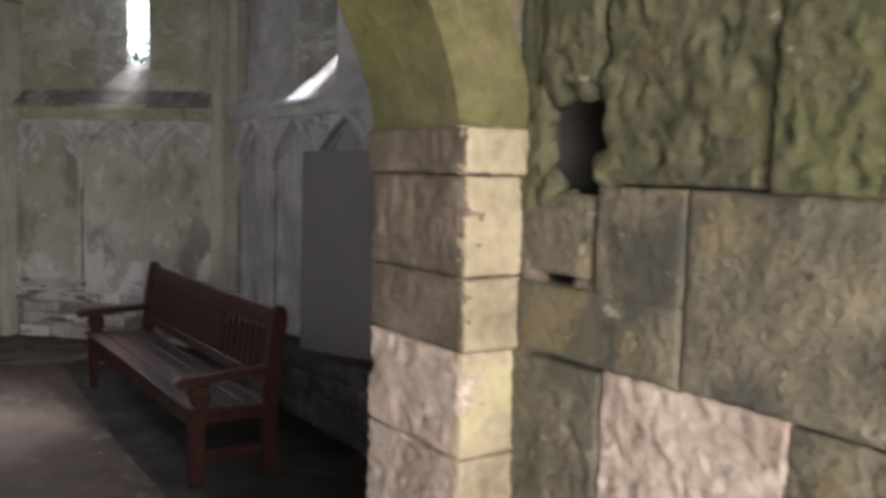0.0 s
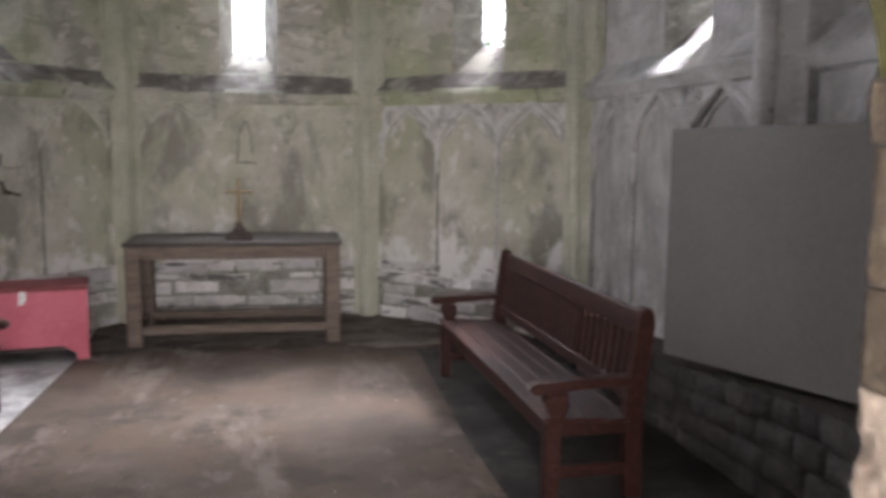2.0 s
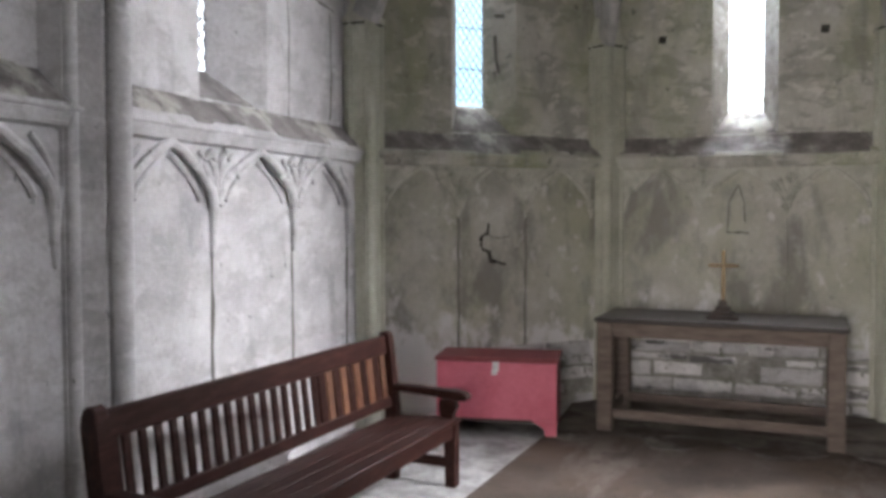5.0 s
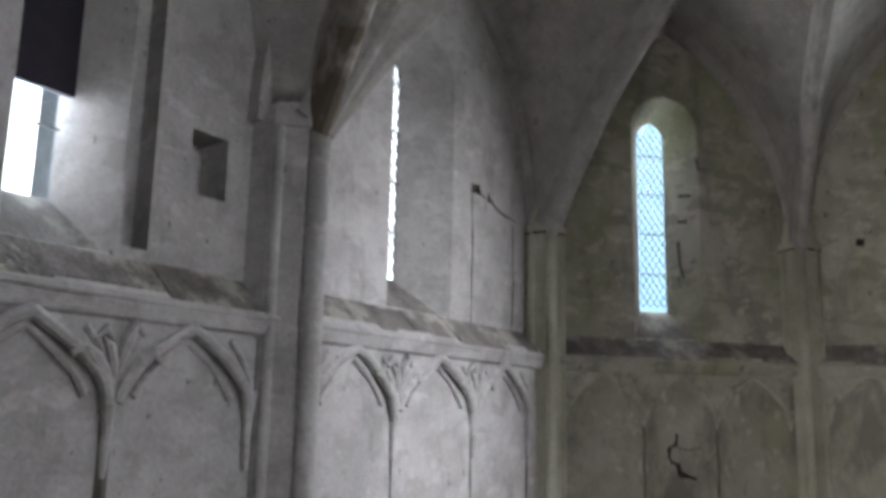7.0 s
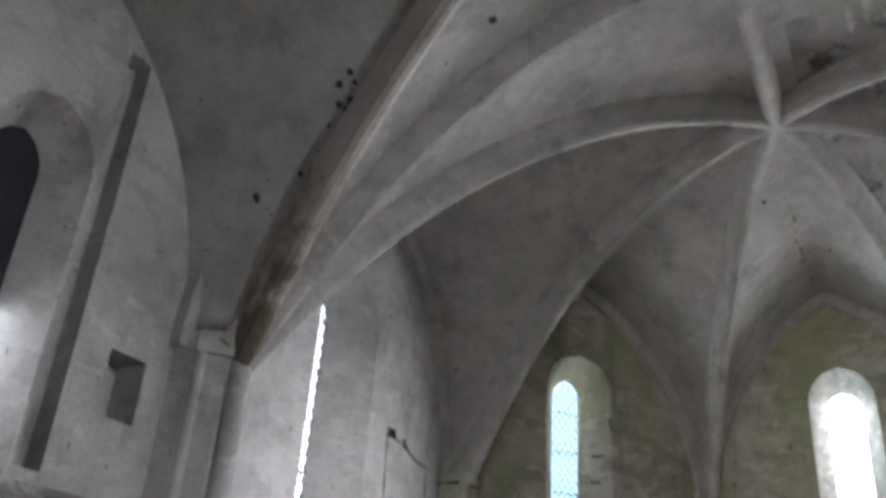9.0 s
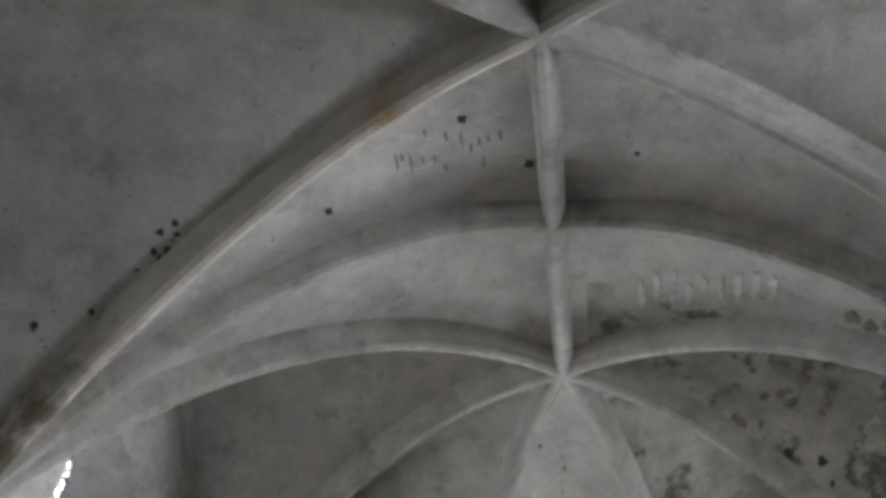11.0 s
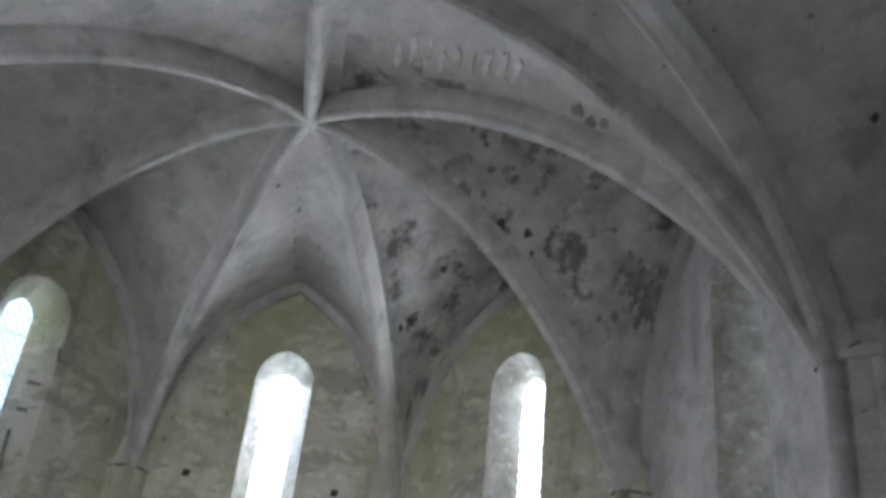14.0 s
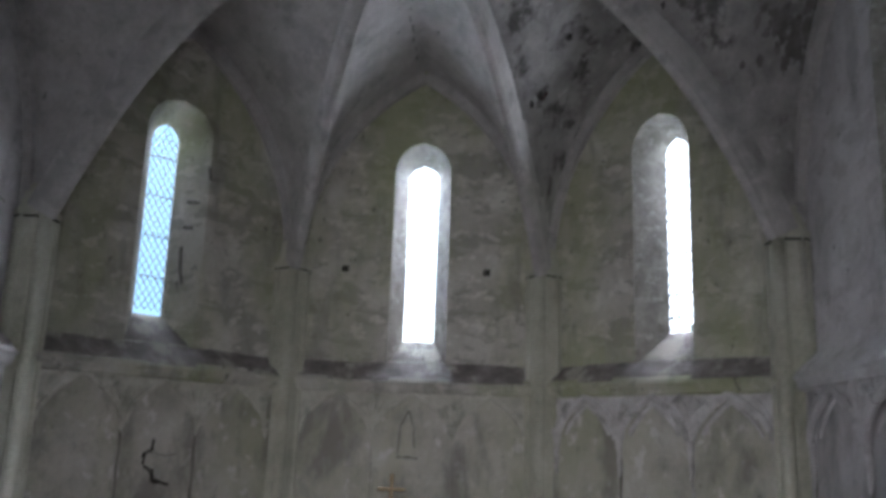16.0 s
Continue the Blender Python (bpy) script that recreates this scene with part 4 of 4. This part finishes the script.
            part("back_board", box_mesh((e0 + k * w + (0.009 if pale else 0.003), -0.011, 0.08), (e0 + (k + 1) * w - (0.009 if pale else 0.003), 0.011, 0.36), 0.004, rake), mt, root, "orange-lit board" if mt is m_bench_pale else "")
    return root


bench("dark red-brown wooden bench with boarded back, on dark damp slabs", pose(1.645, 3.86, -0.02, 0, 0, -90), 0.66, 0.97, False)
bench("red-brown slatted wooden bench with orange-lit boards, on gravel", pose(-1.87, 3.44, -0.012, 0, 0, 86.5), 0.03, 0.66, True)

# ---- altar table and cross ----
altar = thing("altar_table", "plain weathered oak altar table with a dark top, on stone slabs", "table", pose(-0.115, 6.64, 0, 0, 0, -2))
part("tabletop", box_mesh((-0.90, -0.40, 0.845), (0.90, 0.40, 0.88), 0.008), m_altar_top, altar, "dark worn wooden top")
for sx in (-1, 1):
    for sy in (-1, 1):
        c = (sx * 0.82, sy * 0.33)
        part("leg", box_mesh((c[0] - 0.06, c[1] - 0.06, 0), (c[0] + 0.06, c[1] + 0.06, 0.845), 0.008), m_altar, altar)
for sy in (-1, 1):
    part("apron", box_mesh((-0.76, sy * 0.345 - 0.018, 0.735), (0.76, sy * 0.345 + 0.018, 0.845), 0.005), m_altar, altar)
    part("stretcher", box_mesh((-0.76, sy * 0.33 - 0.025, 0.10), (0.76, sy * 0.33 + 0.025, 0.175), 0.006), m_altar, altar)
for sx in (-1, 1):
    part("side_apron", box_mesh((sx * 0.84 - 0.018, -0.27, 0.735), (sx * 0.84 + 0.018, 0.27, 0.845), 0.005), m_altar, altar)
    part("side_stretcher", box_mesh((sx * 0.82 - 0.025, -0.27, 0.10), (sx * 0.82 + 0.025, 0.27, 0.175), 0.006), m_altar, altar)

cross = thing("altar_cross", "dull brass cross on a dark stepped base on the table", "cross", pose(-0.09, 6.5, 0.88, 0, 0, 0))
for k, (r, z0, z1) in enumerate(((0.115, 0.0, 0.03), (0.085, 0.03, 0.06), (0.055, 0.06, 0.10), (0.033, 0.10, 0.145))):
    part("base_step", box_mesh((-r, -r * 0.8, z0), (r, r * 0.8, z1), 0.006), m_dark_wood, cross, "dark wooden step")
part("upright", box_mesh((-0.015, -0.012, 0.14), (0.015, 0.012, 0.525), 0.004), m_brass, cross)
for sx in (-1, 1):
    part("arm", box_mesh((min(sx * 0.015, sx * 0.11), -0.012, 0.393), (max(sx * 0.015, sx * 0.11), 0.012, 0.423), 0.004), m_brass, cross)

# ---- red chest ----
chest = thing("wooden_chest", "pink-red painted wooden chest with a steel hasp, on the gravel floor", "chest", pose(-1.735, 6.10, -0.012, 0, 0, 10))
w, d = 0.46, 0.22
part("front_panel", box_mesh((-w, -d, 0.13), (w, -d + 0.022, 0.565), 0.004), m_red, chest)
part("back_panel", box_mesh((-w, d - 0.022, 0.05), (w, d, 0.565), 0.004), m_red, chest)
for sx in (-1, 1):
    # side in the darker red: its shade is put into the colour
    part("side_panel", box_mesh((min(sx * (w - 0.022), sx * (w - 0.001)), -d + 0.023, 0.05), (max(sx * (w - 0.022), sx * (w - 0.001)), d - 0.023, 0.565), 0.003), m_red_dark, chest)
    bm = bmesh.new()
    s = lambda a: sx * a
    prism(bm, [(s(w), 0.0), (s(w - 0.085), 0.0), (s(w - 0.10), 0.07), (s(w - 0.19), 0.128), (s(w), 0.128)], (-d + 0.001, -d + 0.024), lambda a, b, q: Vector((a, q, b)))
    part("bracket_foot", bm, m_red, chest)
part("bottom_board", box_mesh((-w + 0.023, -d + 0.023, 0.10), (w - 0.023, d - 0.023, 0.125), 0.0), m_dark_wood, chest)
part("lid", box_mesh((-w - 0.012, -d - 0.015, 0.570), (w + 0.012, d + 0.01, 0.605), 0.006), m_red_dark, chest, "faded darker red lid")
hasp = part("hasp", box_mesh((-0.025, -d - 0.022, 0.50), (0.025, -d - 0.016, 0.575), 0.002), m_steel, chest, "bright steel hasp")
part("padlock", box_mesh((-0.03, -d - 0.04, 0.475), (0.012, -d - 0.022, 0.515), 0.004), m_steel, hasp)

# ---- boarded panel ----
board = thing("hardboard_panel", "large dark grey hardboard sheet standing on the rubble ledge", "board", Matrix())
bm = bmesh.new()
prism(bm, [(3.53, 0.47), (3.545, 1.80), (1.55, 1.80), (1.52, 0.70)], (0, 0.018), lambda a, b, q: Vector((2.43 + q + (b - 0.6) * 0.012, a, b)))
part("sheet", bm, m_board, board)
for y in (1.72, 2.55, 3.42):
    part("batten", box_mesh((2.46, y - 0.03, 0.70), (2.49, y + 0.03, 1.70), 0.003), m_dark_wood, board)


# ---- trees outside the eastern windows ----
def tree(x, y, h, spread, seed):
    rn = random.Random(seed)
    root = thing("tree", "leafy green broadleaf tree on grass outside the windows", "tree", Matrix.Translation((x, y, -0.3)), "trees outside")
    bm = bmesh.new()
    tube(bm, [(0, 0, 0), (0.05, 0.03, h * 0.3), (-0.05, 0.05, h * 0.6), (0.0, 0.0, h * 0.85)], [0.14, 0.11, 0.07, 0.03], 8)
    for k in range(7):
        a = rn.uniform(0, 6.28)
        z = h * rn.uniform(0.3, 0.7)
        tube(bm, [(0, 0, z), (math.cos(a) * spread * 0.5, math.sin(a) * spread * 0.5, z + h * 0.12), (math.cos(a) * spread, math.sin(a) * spread, z + h * 0.18)], [0.05, 0.03, 0.012], 6)
    part("trunk", bm, m_bark, root)
    verts, faces = [], []
    clumps = [(rn.gauss(0, spread * 0.5), rn.gauss(0, spread * 0.5), h * rn.uniform(0.32, 1.0)) for _ in range(60)]
    for cx, cy, cz in clumps:
        for _ in range(60):
            p = Vector((cx + rn.gauss(0, 0.22), cy + rn.gauss(0, 0.22), cz + rn.gauss(0, 0.18)))
            q = Euler((rn.uniform(0, 6), rn.uniform(0, 6), rn.uniform(0, 6))).to_matrix()
            s = rn.uniform(0.04, 0.08)
            i = len(verts)
            verts += [p + q @ Vector(v) * s for v in ((-1, 0, 0), (0, -0.5, 0.1), (1, 0, 0), (0, 0.5, 0.1))]
            faces.append((i, i + 1, i + 2, i + 3))
    me = bpy.data.meshes.new("crown")
    me.from_pydata(verts, [], faces)
    me.materials.append(m_leaf)
    ob = new("crown", me)
    ob.parent = root


tree(6.4, 15.5, 4.1, 1.2, 1)
tree(4.4, 16.5, 4.0, 1.1, 2)
tree(0.0, 17.0, 3.7, 1.2, 3)


# ---- damage on the vault: mould and lost plaster ----
def vault_patch(name, mat, x, y, z, r, seed, long=1.0, thick=0.006):
    """A thin ragged patch on the vault's underside, outwards from the room's middle through (x, y, z)."""
    rn = random.Random(seed)
    heart = Vector((0, 3.2, 2.2))
    ok, place, normal, _ = bpy.data.objects["ceiling"].ray_cast(heart, (Vector((x, y, z)) - heart).normalized())
    if not ok:
        return
    if normal.dot(heart - place) < 0:
        normal = -normal
    a = (Vector((0, 1, 0)) - normal * normal.y).normalized()
    b = normal.cross(a)
    n = 13
    bm = bmesh.new()
    ring = []
    for k in range(n):
        q = 2 * math.pi * k / n
        d = r * rn.uniform(0.55, 1.25)
        ring.append((math.cos(q) * d * long, math.sin(q) * d))
    prism(bm, ring, (-0.002, thick), lambda p, q, w: place + a * p + b * q + normal * w)
    tagged(put(name, bm, mat), kind="structure")


rn = random.Random(5)
# mould along the rust-stained rib
line = [(-1.75, 2.36, 4.42), (-1.86, 2.42, 4.36), (-2.0, 2.50, 4.22), (-2.12, 2.57, 4.1), (-2.4, 2.66, 3.98)]
for k in range(28):
    p, q = Vector(line[k % 4]), Vector(line[k % 4 + 1])
    p = p.lerp(q, rn.random()) + Vector((rn.gauss(0, 0.02), 0.12 - abs(rn.gauss(0, 0.02)), -0.04))
    vault_patch("mould_spot", m_spot, *p, rn.uniform(0.008, 0.022), k)
for x, y, z, r in ((-0.45, 2.38, 5.16, 0.026), (-1.20, 2.76, 4.88, 0.03), (-0.13, 2.81, 5.28, 0.03), (1.52, 5.25, 4.95, 0.035), (1.73, 5.24, 4.89, 0.035), (1.78, 5.32, 4.76, 0.02),
                   (1.26, 6.42, 5.06, 0.03), (0.97, 6.71, 4.56, 0.025), (1.04, 6.71, 4.64, 0.035), (2.71, 2.5, 4.26, 0.02), (-0.26, 5.82, 5.26, 0.02), (0.13, 6.72, 5.22, 0.015), (-2.48, 2.65, 3.98, 0.02), (0.44, 2.7, 5.2, 0.014)):
    vault_patch("mould_spot", m_spot, x, y, z, r, int(x * 100) + 300, 1.3)
for k in range(4):
    vault_patch("stain_mark", m_redmark, 1.05 + 0.015 * k, 6.72, 4.60 + 0.02 * k, 0.012, 400 + k, 1.6)
# lost plaster beside the south ribs
for x, y, z, r in ((1.20, 4.70, 5.32, 0.05), (1.49, 4.67, 5.29, 0.06), (1.42, 4.89, 5.22, 0.045), (1.77, 4.88, 5.14, 0.04), (1.27, 5.13, 5.12, 0.06), (1.62, 3.44, 4.74, 0.06), (2.12, 4.75, 5.14, 0.04), (2.0, 5.14, 4.89, 0.04), (2.12, 5.24, 4.78, 0.035), (1.60, 4.72, 5.2, 0.05)):
    for j in range(3):
        vault_patch("mould_stain", m_mould, x + rn.gauss(0, 0.06), y + rn.gauss(0, 0.04), z, r * rn.uniform(0.35, 0.8), int(x * 100) + 500 + j, rn.uniform(0.8, 1.7))
for k in range(14):
    vault_patch("plaster_scratch", m_scar, -0.85 + k * 0.045 + rn.uniform(-0.03, 0.03), 2.55 + rn.uniform(-0.14, 0.22), 5.12, 0.007, 120 + k, rn.uniform(4, 11))
for k in range(9):
    vault_patch("plaster_ridge", m_lime, 0.50 + k * 0.09, 3.98 - k * 0.055 + rn.uniform(-0.04, 0.04), 5.32 - k * 0.035, 0.027, 160 + k, rn.uniform(4, 6.5), 0.012)
for k in range(46):
    vault_patch("mould_stain", m_mould, 2.66 + rn.gauss(0, 0.07), 5.3 + rn.gauss(0, 0.2), 4.55 + rn.gauss(0, 0.25), rn.uniform(0.012, 0.045), 200 + k, rn.uniform(1, 2.6))
for k in range(9):
    vault_patch("soot_streak", m_mould, -0.10 + rn.gauss(0, 0.012), 5.9 + k * 0.17, 5.32 - k * 0.012, rn.uniform(0.006, 0.014), 700 + k, rn.uniform(3, 7))

# chips of plaster and grit on the slabs
rn = random.Random(11)
verts, faces = [], []
for k in range(26):
    x, y, s = rn.uniform(-1.4, 1.25), rn.uniform(0.6, 6.6), rn.choice((0.004, 0.006, 0.008))
    i = len(verts)
    h = s * rn.uniform(0.5, 0.9)
    a = rn.uniform(0, 6)
    for z, q in ((0.0, 1.0), (h, 0.6)):
        for j in range(4):
            d = s * q * rn.uniform(0.7, 1.2)
            verts.append((x + d * math.cos(a + j * 1.57), y + d * math.sin(a + j * 1.57), z))
    faces += [(i + 4, i + 5, i + 6, i + 7)] + [(i + j, i + (j + 1) % 4, i + 4 + (j + 1) % 4, i + 4 + j) for j in range(4)]
me = bpy.data.meshes.new("plaster_chips")
me.from_pydata(verts, [], faces)
me.materials.append(m_chip)
tagged(new("plaster_chips", me), "small pale plaster chips scattered on the floor", "debris", kind="stuff")


# ---- stones of the passage, the door jamb, the plinths ----
def stone_mesh(name, sx, sy, depth, rough, seed, mat, cut=0.012, res=18, pits=0.0):
    """A stone whose worn face looks along -z of its own frame, from 0 to depth."""
    rnd = random.Random(seed)
    nx, ny = max(2, min(40, round(sx * res))), max(2, min(36, round(sy * res)))
    bm = bmesh.new()
    rows = []
    off = Vector((rnd.uniform(0, 50), rnd.uniform(0, 50), 0))
    for j in range(ny + 3):
        row = []
        for i in range(nx + 3):
            ei, ej = i in (0, nx + 2), j in (0, ny + 2)
            u = -sx / 2 + (0 if i == 0 else sx if i == nx + 2 else cut + (sx - 2 * cut) * (i - 1) / nx)
            v = -sy / 2 + (0 if j == 0 else sy if j == ny + 2 else cut + (sy - 2 * cut) * (j - 1) / ny)
            p = Vector((u, v, 0))
            h = (0.55 * noise.fractal(p * 40 + off, 0.6, 2.1, 4) + 0.5 * noise.fractal(p * 5 + off, 0.8, 2.1, 3)) * rough - max(0.0, noise.noise(Vector((p.x * 30, p.y * 16, 0)) + off * 2) - 0.3) * rough * pits
            wob = 0.22 * cut
            row.append(bm.verts.new((u + rnd.uniform(-wob, wob), v + rnd.uniform(-wob, wob), -h + (cut * 1.4 if ei or ej else 0))))
        rows.append(row)
    for r0, r1 in zip(rows, rows[1:]):
        for i in range(len(r0) - 1):
            bm.faces.new((r0[i], r0[i + 1], r1[i + 1], r1[i]))
    rim = rows[0] + [r[-1] for r in rows[1:]] + rows[-1][-2::-1] + [r[0] for r in rows[-2:0:-1]]
    back = [bm.verts.new((v.co.x, v.co.y, depth)) for v in rim]
    for i in range(len(rim)):
        j = (i + 1) % len(rim)
        bm.faces.new((rim[i], back[i], back[j], rim[j]))
    bmesh.ops.recalc_face_normals(bm, faces=bm.faces[:])
    me = bpy.data.meshes.new(name)
    bm.to_mesh(me)
    bm.free()
    me.materials.append(mat)
    me.polygons.foreach_set("use_smooth", [True] * len(me.polygons))
    return me


def facing(origin, right, out):
    """A frame at origin whose x runs along right, y up and z into the wall, away from out."""
    z = -Vector(out)
    x = Vector(right)
    y = z.cross(x)
    return Matrix.Translation(origin) @ Matrix((x, y, z)).transposed().to_4x4()


def lay(parent, name, a0, a1, b0, b1, place, right, out, depth, rough, seed, mat, cut=0.012, res=18, pits=0.0):
    ob = new(name, stone_mesh(name, a1 - a0, b1 - b0, depth, rough, seed, mat, cut, res, pits))
    ob.parent = parent
    ob.matrix_basis = facing(place((a0 + a1) / 2, (b0 + b1) / 2), right, out)
    return ob


rnd = random.Random(7)
passage = bpy.data.objects["passage_wall_south"]
fixed = [(-0.88, -0.69, 1.4855, 1.675), (-0.88, -0.482, 1.36, 1.485), (-0.660, -0.455, 1.515, 1.655), (-1.36, -0.89, 1.36, 1.675), (-0.705, -0.455, 1.02, 1.34), (-1.085, -0.715, 1.03, 1.35),
         (-1.45, -1.095, 1.01, 1.345), (-1.75, -1.37, 1.36, 1.675), (-0.525, -0.455, 1.675, 2.12), (-0.665, -0.535, 1.87, 2.12), (-1.035, -0.69, 1.69, 2.12), (-1.42, -1.045, 1.685, 2.12), (-1.9, -1.43, 1.685, 2.12), (-1.8, -1.46, 1.0, 1.35)]
blocks = list(fixed)
for z0, z1 in ((-0.02, 0.33), (0.34, 0.67), (0.68, 1.0), (2.13, 2.45), (2.46, 2.8), (2.81, 3.18)):
    y = -0.455
    while y > -2.6:
        n = rnd.uniform(0.3, 0.6)
        blocks.append((y - n, y, z0, z1))
        y -= n + 0.012
for z0, z1, start in ((1.01, 1.35, -1.81), (1.36, 1.675, -1.76), (1.685, 2.12, -1.91)):
    y = start
    while y > -2.6:
        n = rnd.uniform(0.35, 0.55)
        blocks.append((y - n, y, z0, z1))
        y -= n + 0.012
for k, (y0, y1, z0, z1) in enumerate(blocks):
    y0, y1, z0, z1 = y0 - 0.0045, min(y1 + 0.0045, -0.452), z0 - 0.0055, z1 + 0.0055
    high = z0 > 1.66
    near = y0 > -2.0 and 0.9 < z1 < 2.2
    rough = 0.008 if y1 - y0 < 0.16 else 0.015 if high else 0.010 if z1 < 1.36 else 0.005
    mat = m_mossy_ashlar if high else m_pink_ashlar if z1 < 1.36 and k % 5 in (0, 2) else m_ashlar
    deep = 0.035 if (y1 - y0 < 0.09 and high) else 0.12
    lay(passage, "stone", -y1, -y0, z0, z1, lambda a, b: Vector((PASS_R + rnd.uniform(-0.008, 0.008), -a, b)), (0, -1, 0), (-1, 0, 0), deep, rough, 100 + k, mat, 0.004, 95 if near else 30, 2.6 if high else 1.6)
# broken rubble round the hole
for k, (y, z, r) in enumerate(((-0.700, 1.705, 0.040), (-0.712, 1.80, 0.030), (-0.695, 1.87, 0.034), (-0.625, 1.905, 0.055), (-0.555, 1.885, 0.05), (-0.512, 1.81, 0.028), (-0.50, 1.74, 0.036), (-0.535, 1.668, 0.040), (-0.60, 1.650, 0.026), (-0.475, 1.68, 0.05), (-0.49, 1.50, 0.035), (-0.64, 1.50, 0.022), (-0.48, 1.345, 0.035))):
    bm = bmesh.new()
    bmesh.ops.create_icosphere(bm, subdivisions=3, radius=r)
    for v in bm.verts:
        v.co += v.co.normalized() * (noise.fractal(v.co * 28 + Vector((k * 7, 0, 0)), 0.8, 2.1, 4) * r * 0.5)
        v.co = Vector((v.co.x * 0.6 + PASS_R + 0.022, v.co.y + y, v.co.z + z))
    part("rubble_stone", bm, m_mossy_ashlar if z > 1.6 else m_brown_ashlar, passage, smooth=True)
# dark sheet behind the broken-out stones; the hole's shade is in its colour
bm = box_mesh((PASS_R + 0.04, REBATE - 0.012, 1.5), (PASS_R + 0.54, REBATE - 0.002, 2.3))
part("hole_shade_sheet", bm, m_mortar, passage)

# jamb of the doorway on its south side, in long and short courses
jamb = bpy.data.objects["wall_west"]
for k, (z0, z1) in enumerate(((0.0, 0.31), (0.315, 0.62), (0.625, 0.90), (0.903, 1.134), (1.137, 1.346), (1.348, 1.493), (1.496, 1.692), (1.695, 1.785))):
    rough = 0.011 if z1 < 1.36 else 0.007
    proud = 0.012 if z0 > 1.69 else 0.0
    lay(jamb, "stone", -WEST + 0.002, -REBATE + 0.02 + proud, z0, z1, lambda a, b: Vector((DOOR_X + DOOR_R - 0.022 - proud, -a, b)), (0, -1, 0), (-1, 0, 0), 0.06, rough, 300 + k, m_pink_ashlar if z1 < 1.36 else m_brown_ashlar, 0.004, 95, 2.0)
    lay(jamb, "stone", DOOR_X + DOOR_R - 0.02 - proud, PASS_R + 0.03, z0, z1, lambda a, b: Vector((a, REBATE - 0.022 - proud, b)), (1, 0, 0), (0, -1, 0), 0.03, rough * 0.5, 330 + k, m_pale_ashlar, 0.004, 95, 1.0)
    lay(jamb, "stone", -REBATE - 0.02, -WEST - 0.002 + 0.68, z0, z1, lambda a, b: Vector((DOOR_X - DOOR_R + 0.022, a - 0.90, b)), (0, 1, 0), (1, 0, 0), 0.06, rough, 360 + k, m_ashlar)

# voussoirs of the door arch
n = 9
for k in range(2 * n):
    a0, a1 = math.pi * k / (2 * n) + 0.0004, math.pi * (k + 1) / (2 * n) - 0.0004
    bm = bmesh.new()
    f = lambda r, a, y: Vector((door_arch(r, a)[0], y, door_arch(r, a)[1] + 0.035))
    steps = [a0 + (a1 - a0) * i / 6 for i in range(7)]
    prof = [(DOOR_R - 0.02, WEST - 0.002), (DOOR_R - 0.02, REBATE + 0.01), (DOOR_R + 0.012, REBATE - 0.028), (DOOR_R + 0.13, REBATE - 0.028), (DOOR_R + 0.13, WEST - 0.002)]
    rings = [[bm.verts.new(f(r, a, y)) for r, y in prof] for a in steps]
    for r0, r1 in zip(rings, rings[1:]):
        for i in range(5):
            bm.faces.new((r0[i], r0[(i + 1) % 5], r1[(i + 1) % 5], r1[i]))
    bm.faces.new(rings[0])
    bm.faces.new(rings[-1][::-1])
    put("voussoir", bm, m_moss, jamb)

# exposed rubble along the foot of the apse walls, patched with whitewash
for wl, obname, u_from, u_to, top in ((east, "wall_east_base", 0.12, 2.2, 0.56), (south_east, "wall_south_east_base", 0.1, 2.2, 0.50), (north_east, "wall_north_east_base", 1.2, 2.2, 0.45)):
    bm = bmesh.new()
    n = 16
    prism(bm, [(u_from, -0.02)] + [(u_to, -0.02)] + [(u_to + (u_from - u_to) * k / n, top - 0.05 + rnd.uniform(-0.05, 0.06)) for k in range(n + 1)], (-0.010, 0.02), wl.at)
    part("rubble_core", bm, m_splay, bpy.data.objects[obname])
    z = -0.02
    while z < top:
        h = rnd.uniform(0.05, 0.13)
        u = u_from + rnd.uniform(0, 0.1)
        while u < u_to - 0.12:
            n = min(rnd.uniform(0.14, 0.6), u_to - u)
            if rnd.random() < 0.86:
                tip = rnd.uniform(-0.008, 0.008)
                lay(bpy.data.objects[obname], "stone", u, u + n, z + tip, z + tip + h, lambda a, b: wl.at(a, b, -0.034 + rnd.uniform(-0.018, 0.022)), wl.t, -wl.out, 0.05, 0.02, rnd.randrange(9999), m_whitewash, 0.014, 40, 1.5)
            u += n + rnd.uniform(0.010, 0.03)
        z += h + rnd.uniform(0.008, 0.024)

# rubble ledge along the south wall under the board
ledge = thing("rubble_ledge", "low ledge of rough rubble stones along the wall, coloured dark as in shade", "stone ledge", kind="structure")
bm = bmesh.new()
prism(bm, [(5.5, -0.05), (5.5, 0.30), (3.6, 0.42), (1.9, 0.62), (0.6, 0.66), (0.6, -0.05)], (2.47, 2.80), lambda a, b, q: Vector((q, a, b)))
part("core", bm, m_mortar, ledge)
for row in range(4):
    y = 5.45
    while y > 0.7:
        n = rnd.uniform(0.14, 0.34)
        topz = 0.30 + (5.5 - y) * 0.085
        z0 = -0.02 + row * topz / 4 + rnd.uniform(-0.012, 0.012)
        lay(ledge, "stone", -y, -y + n, z0, z0 + topz / 4 - 0.015, lambda a, b: Vector((2.45 + rnd.uniform(-0.025, 0.015), -a, b)), (0, -1, 0), (-1, 0, 0), 0.05, 0.018, rnd.randrange(9999), m_rubble, 0.012)
        y -= n + 0.02
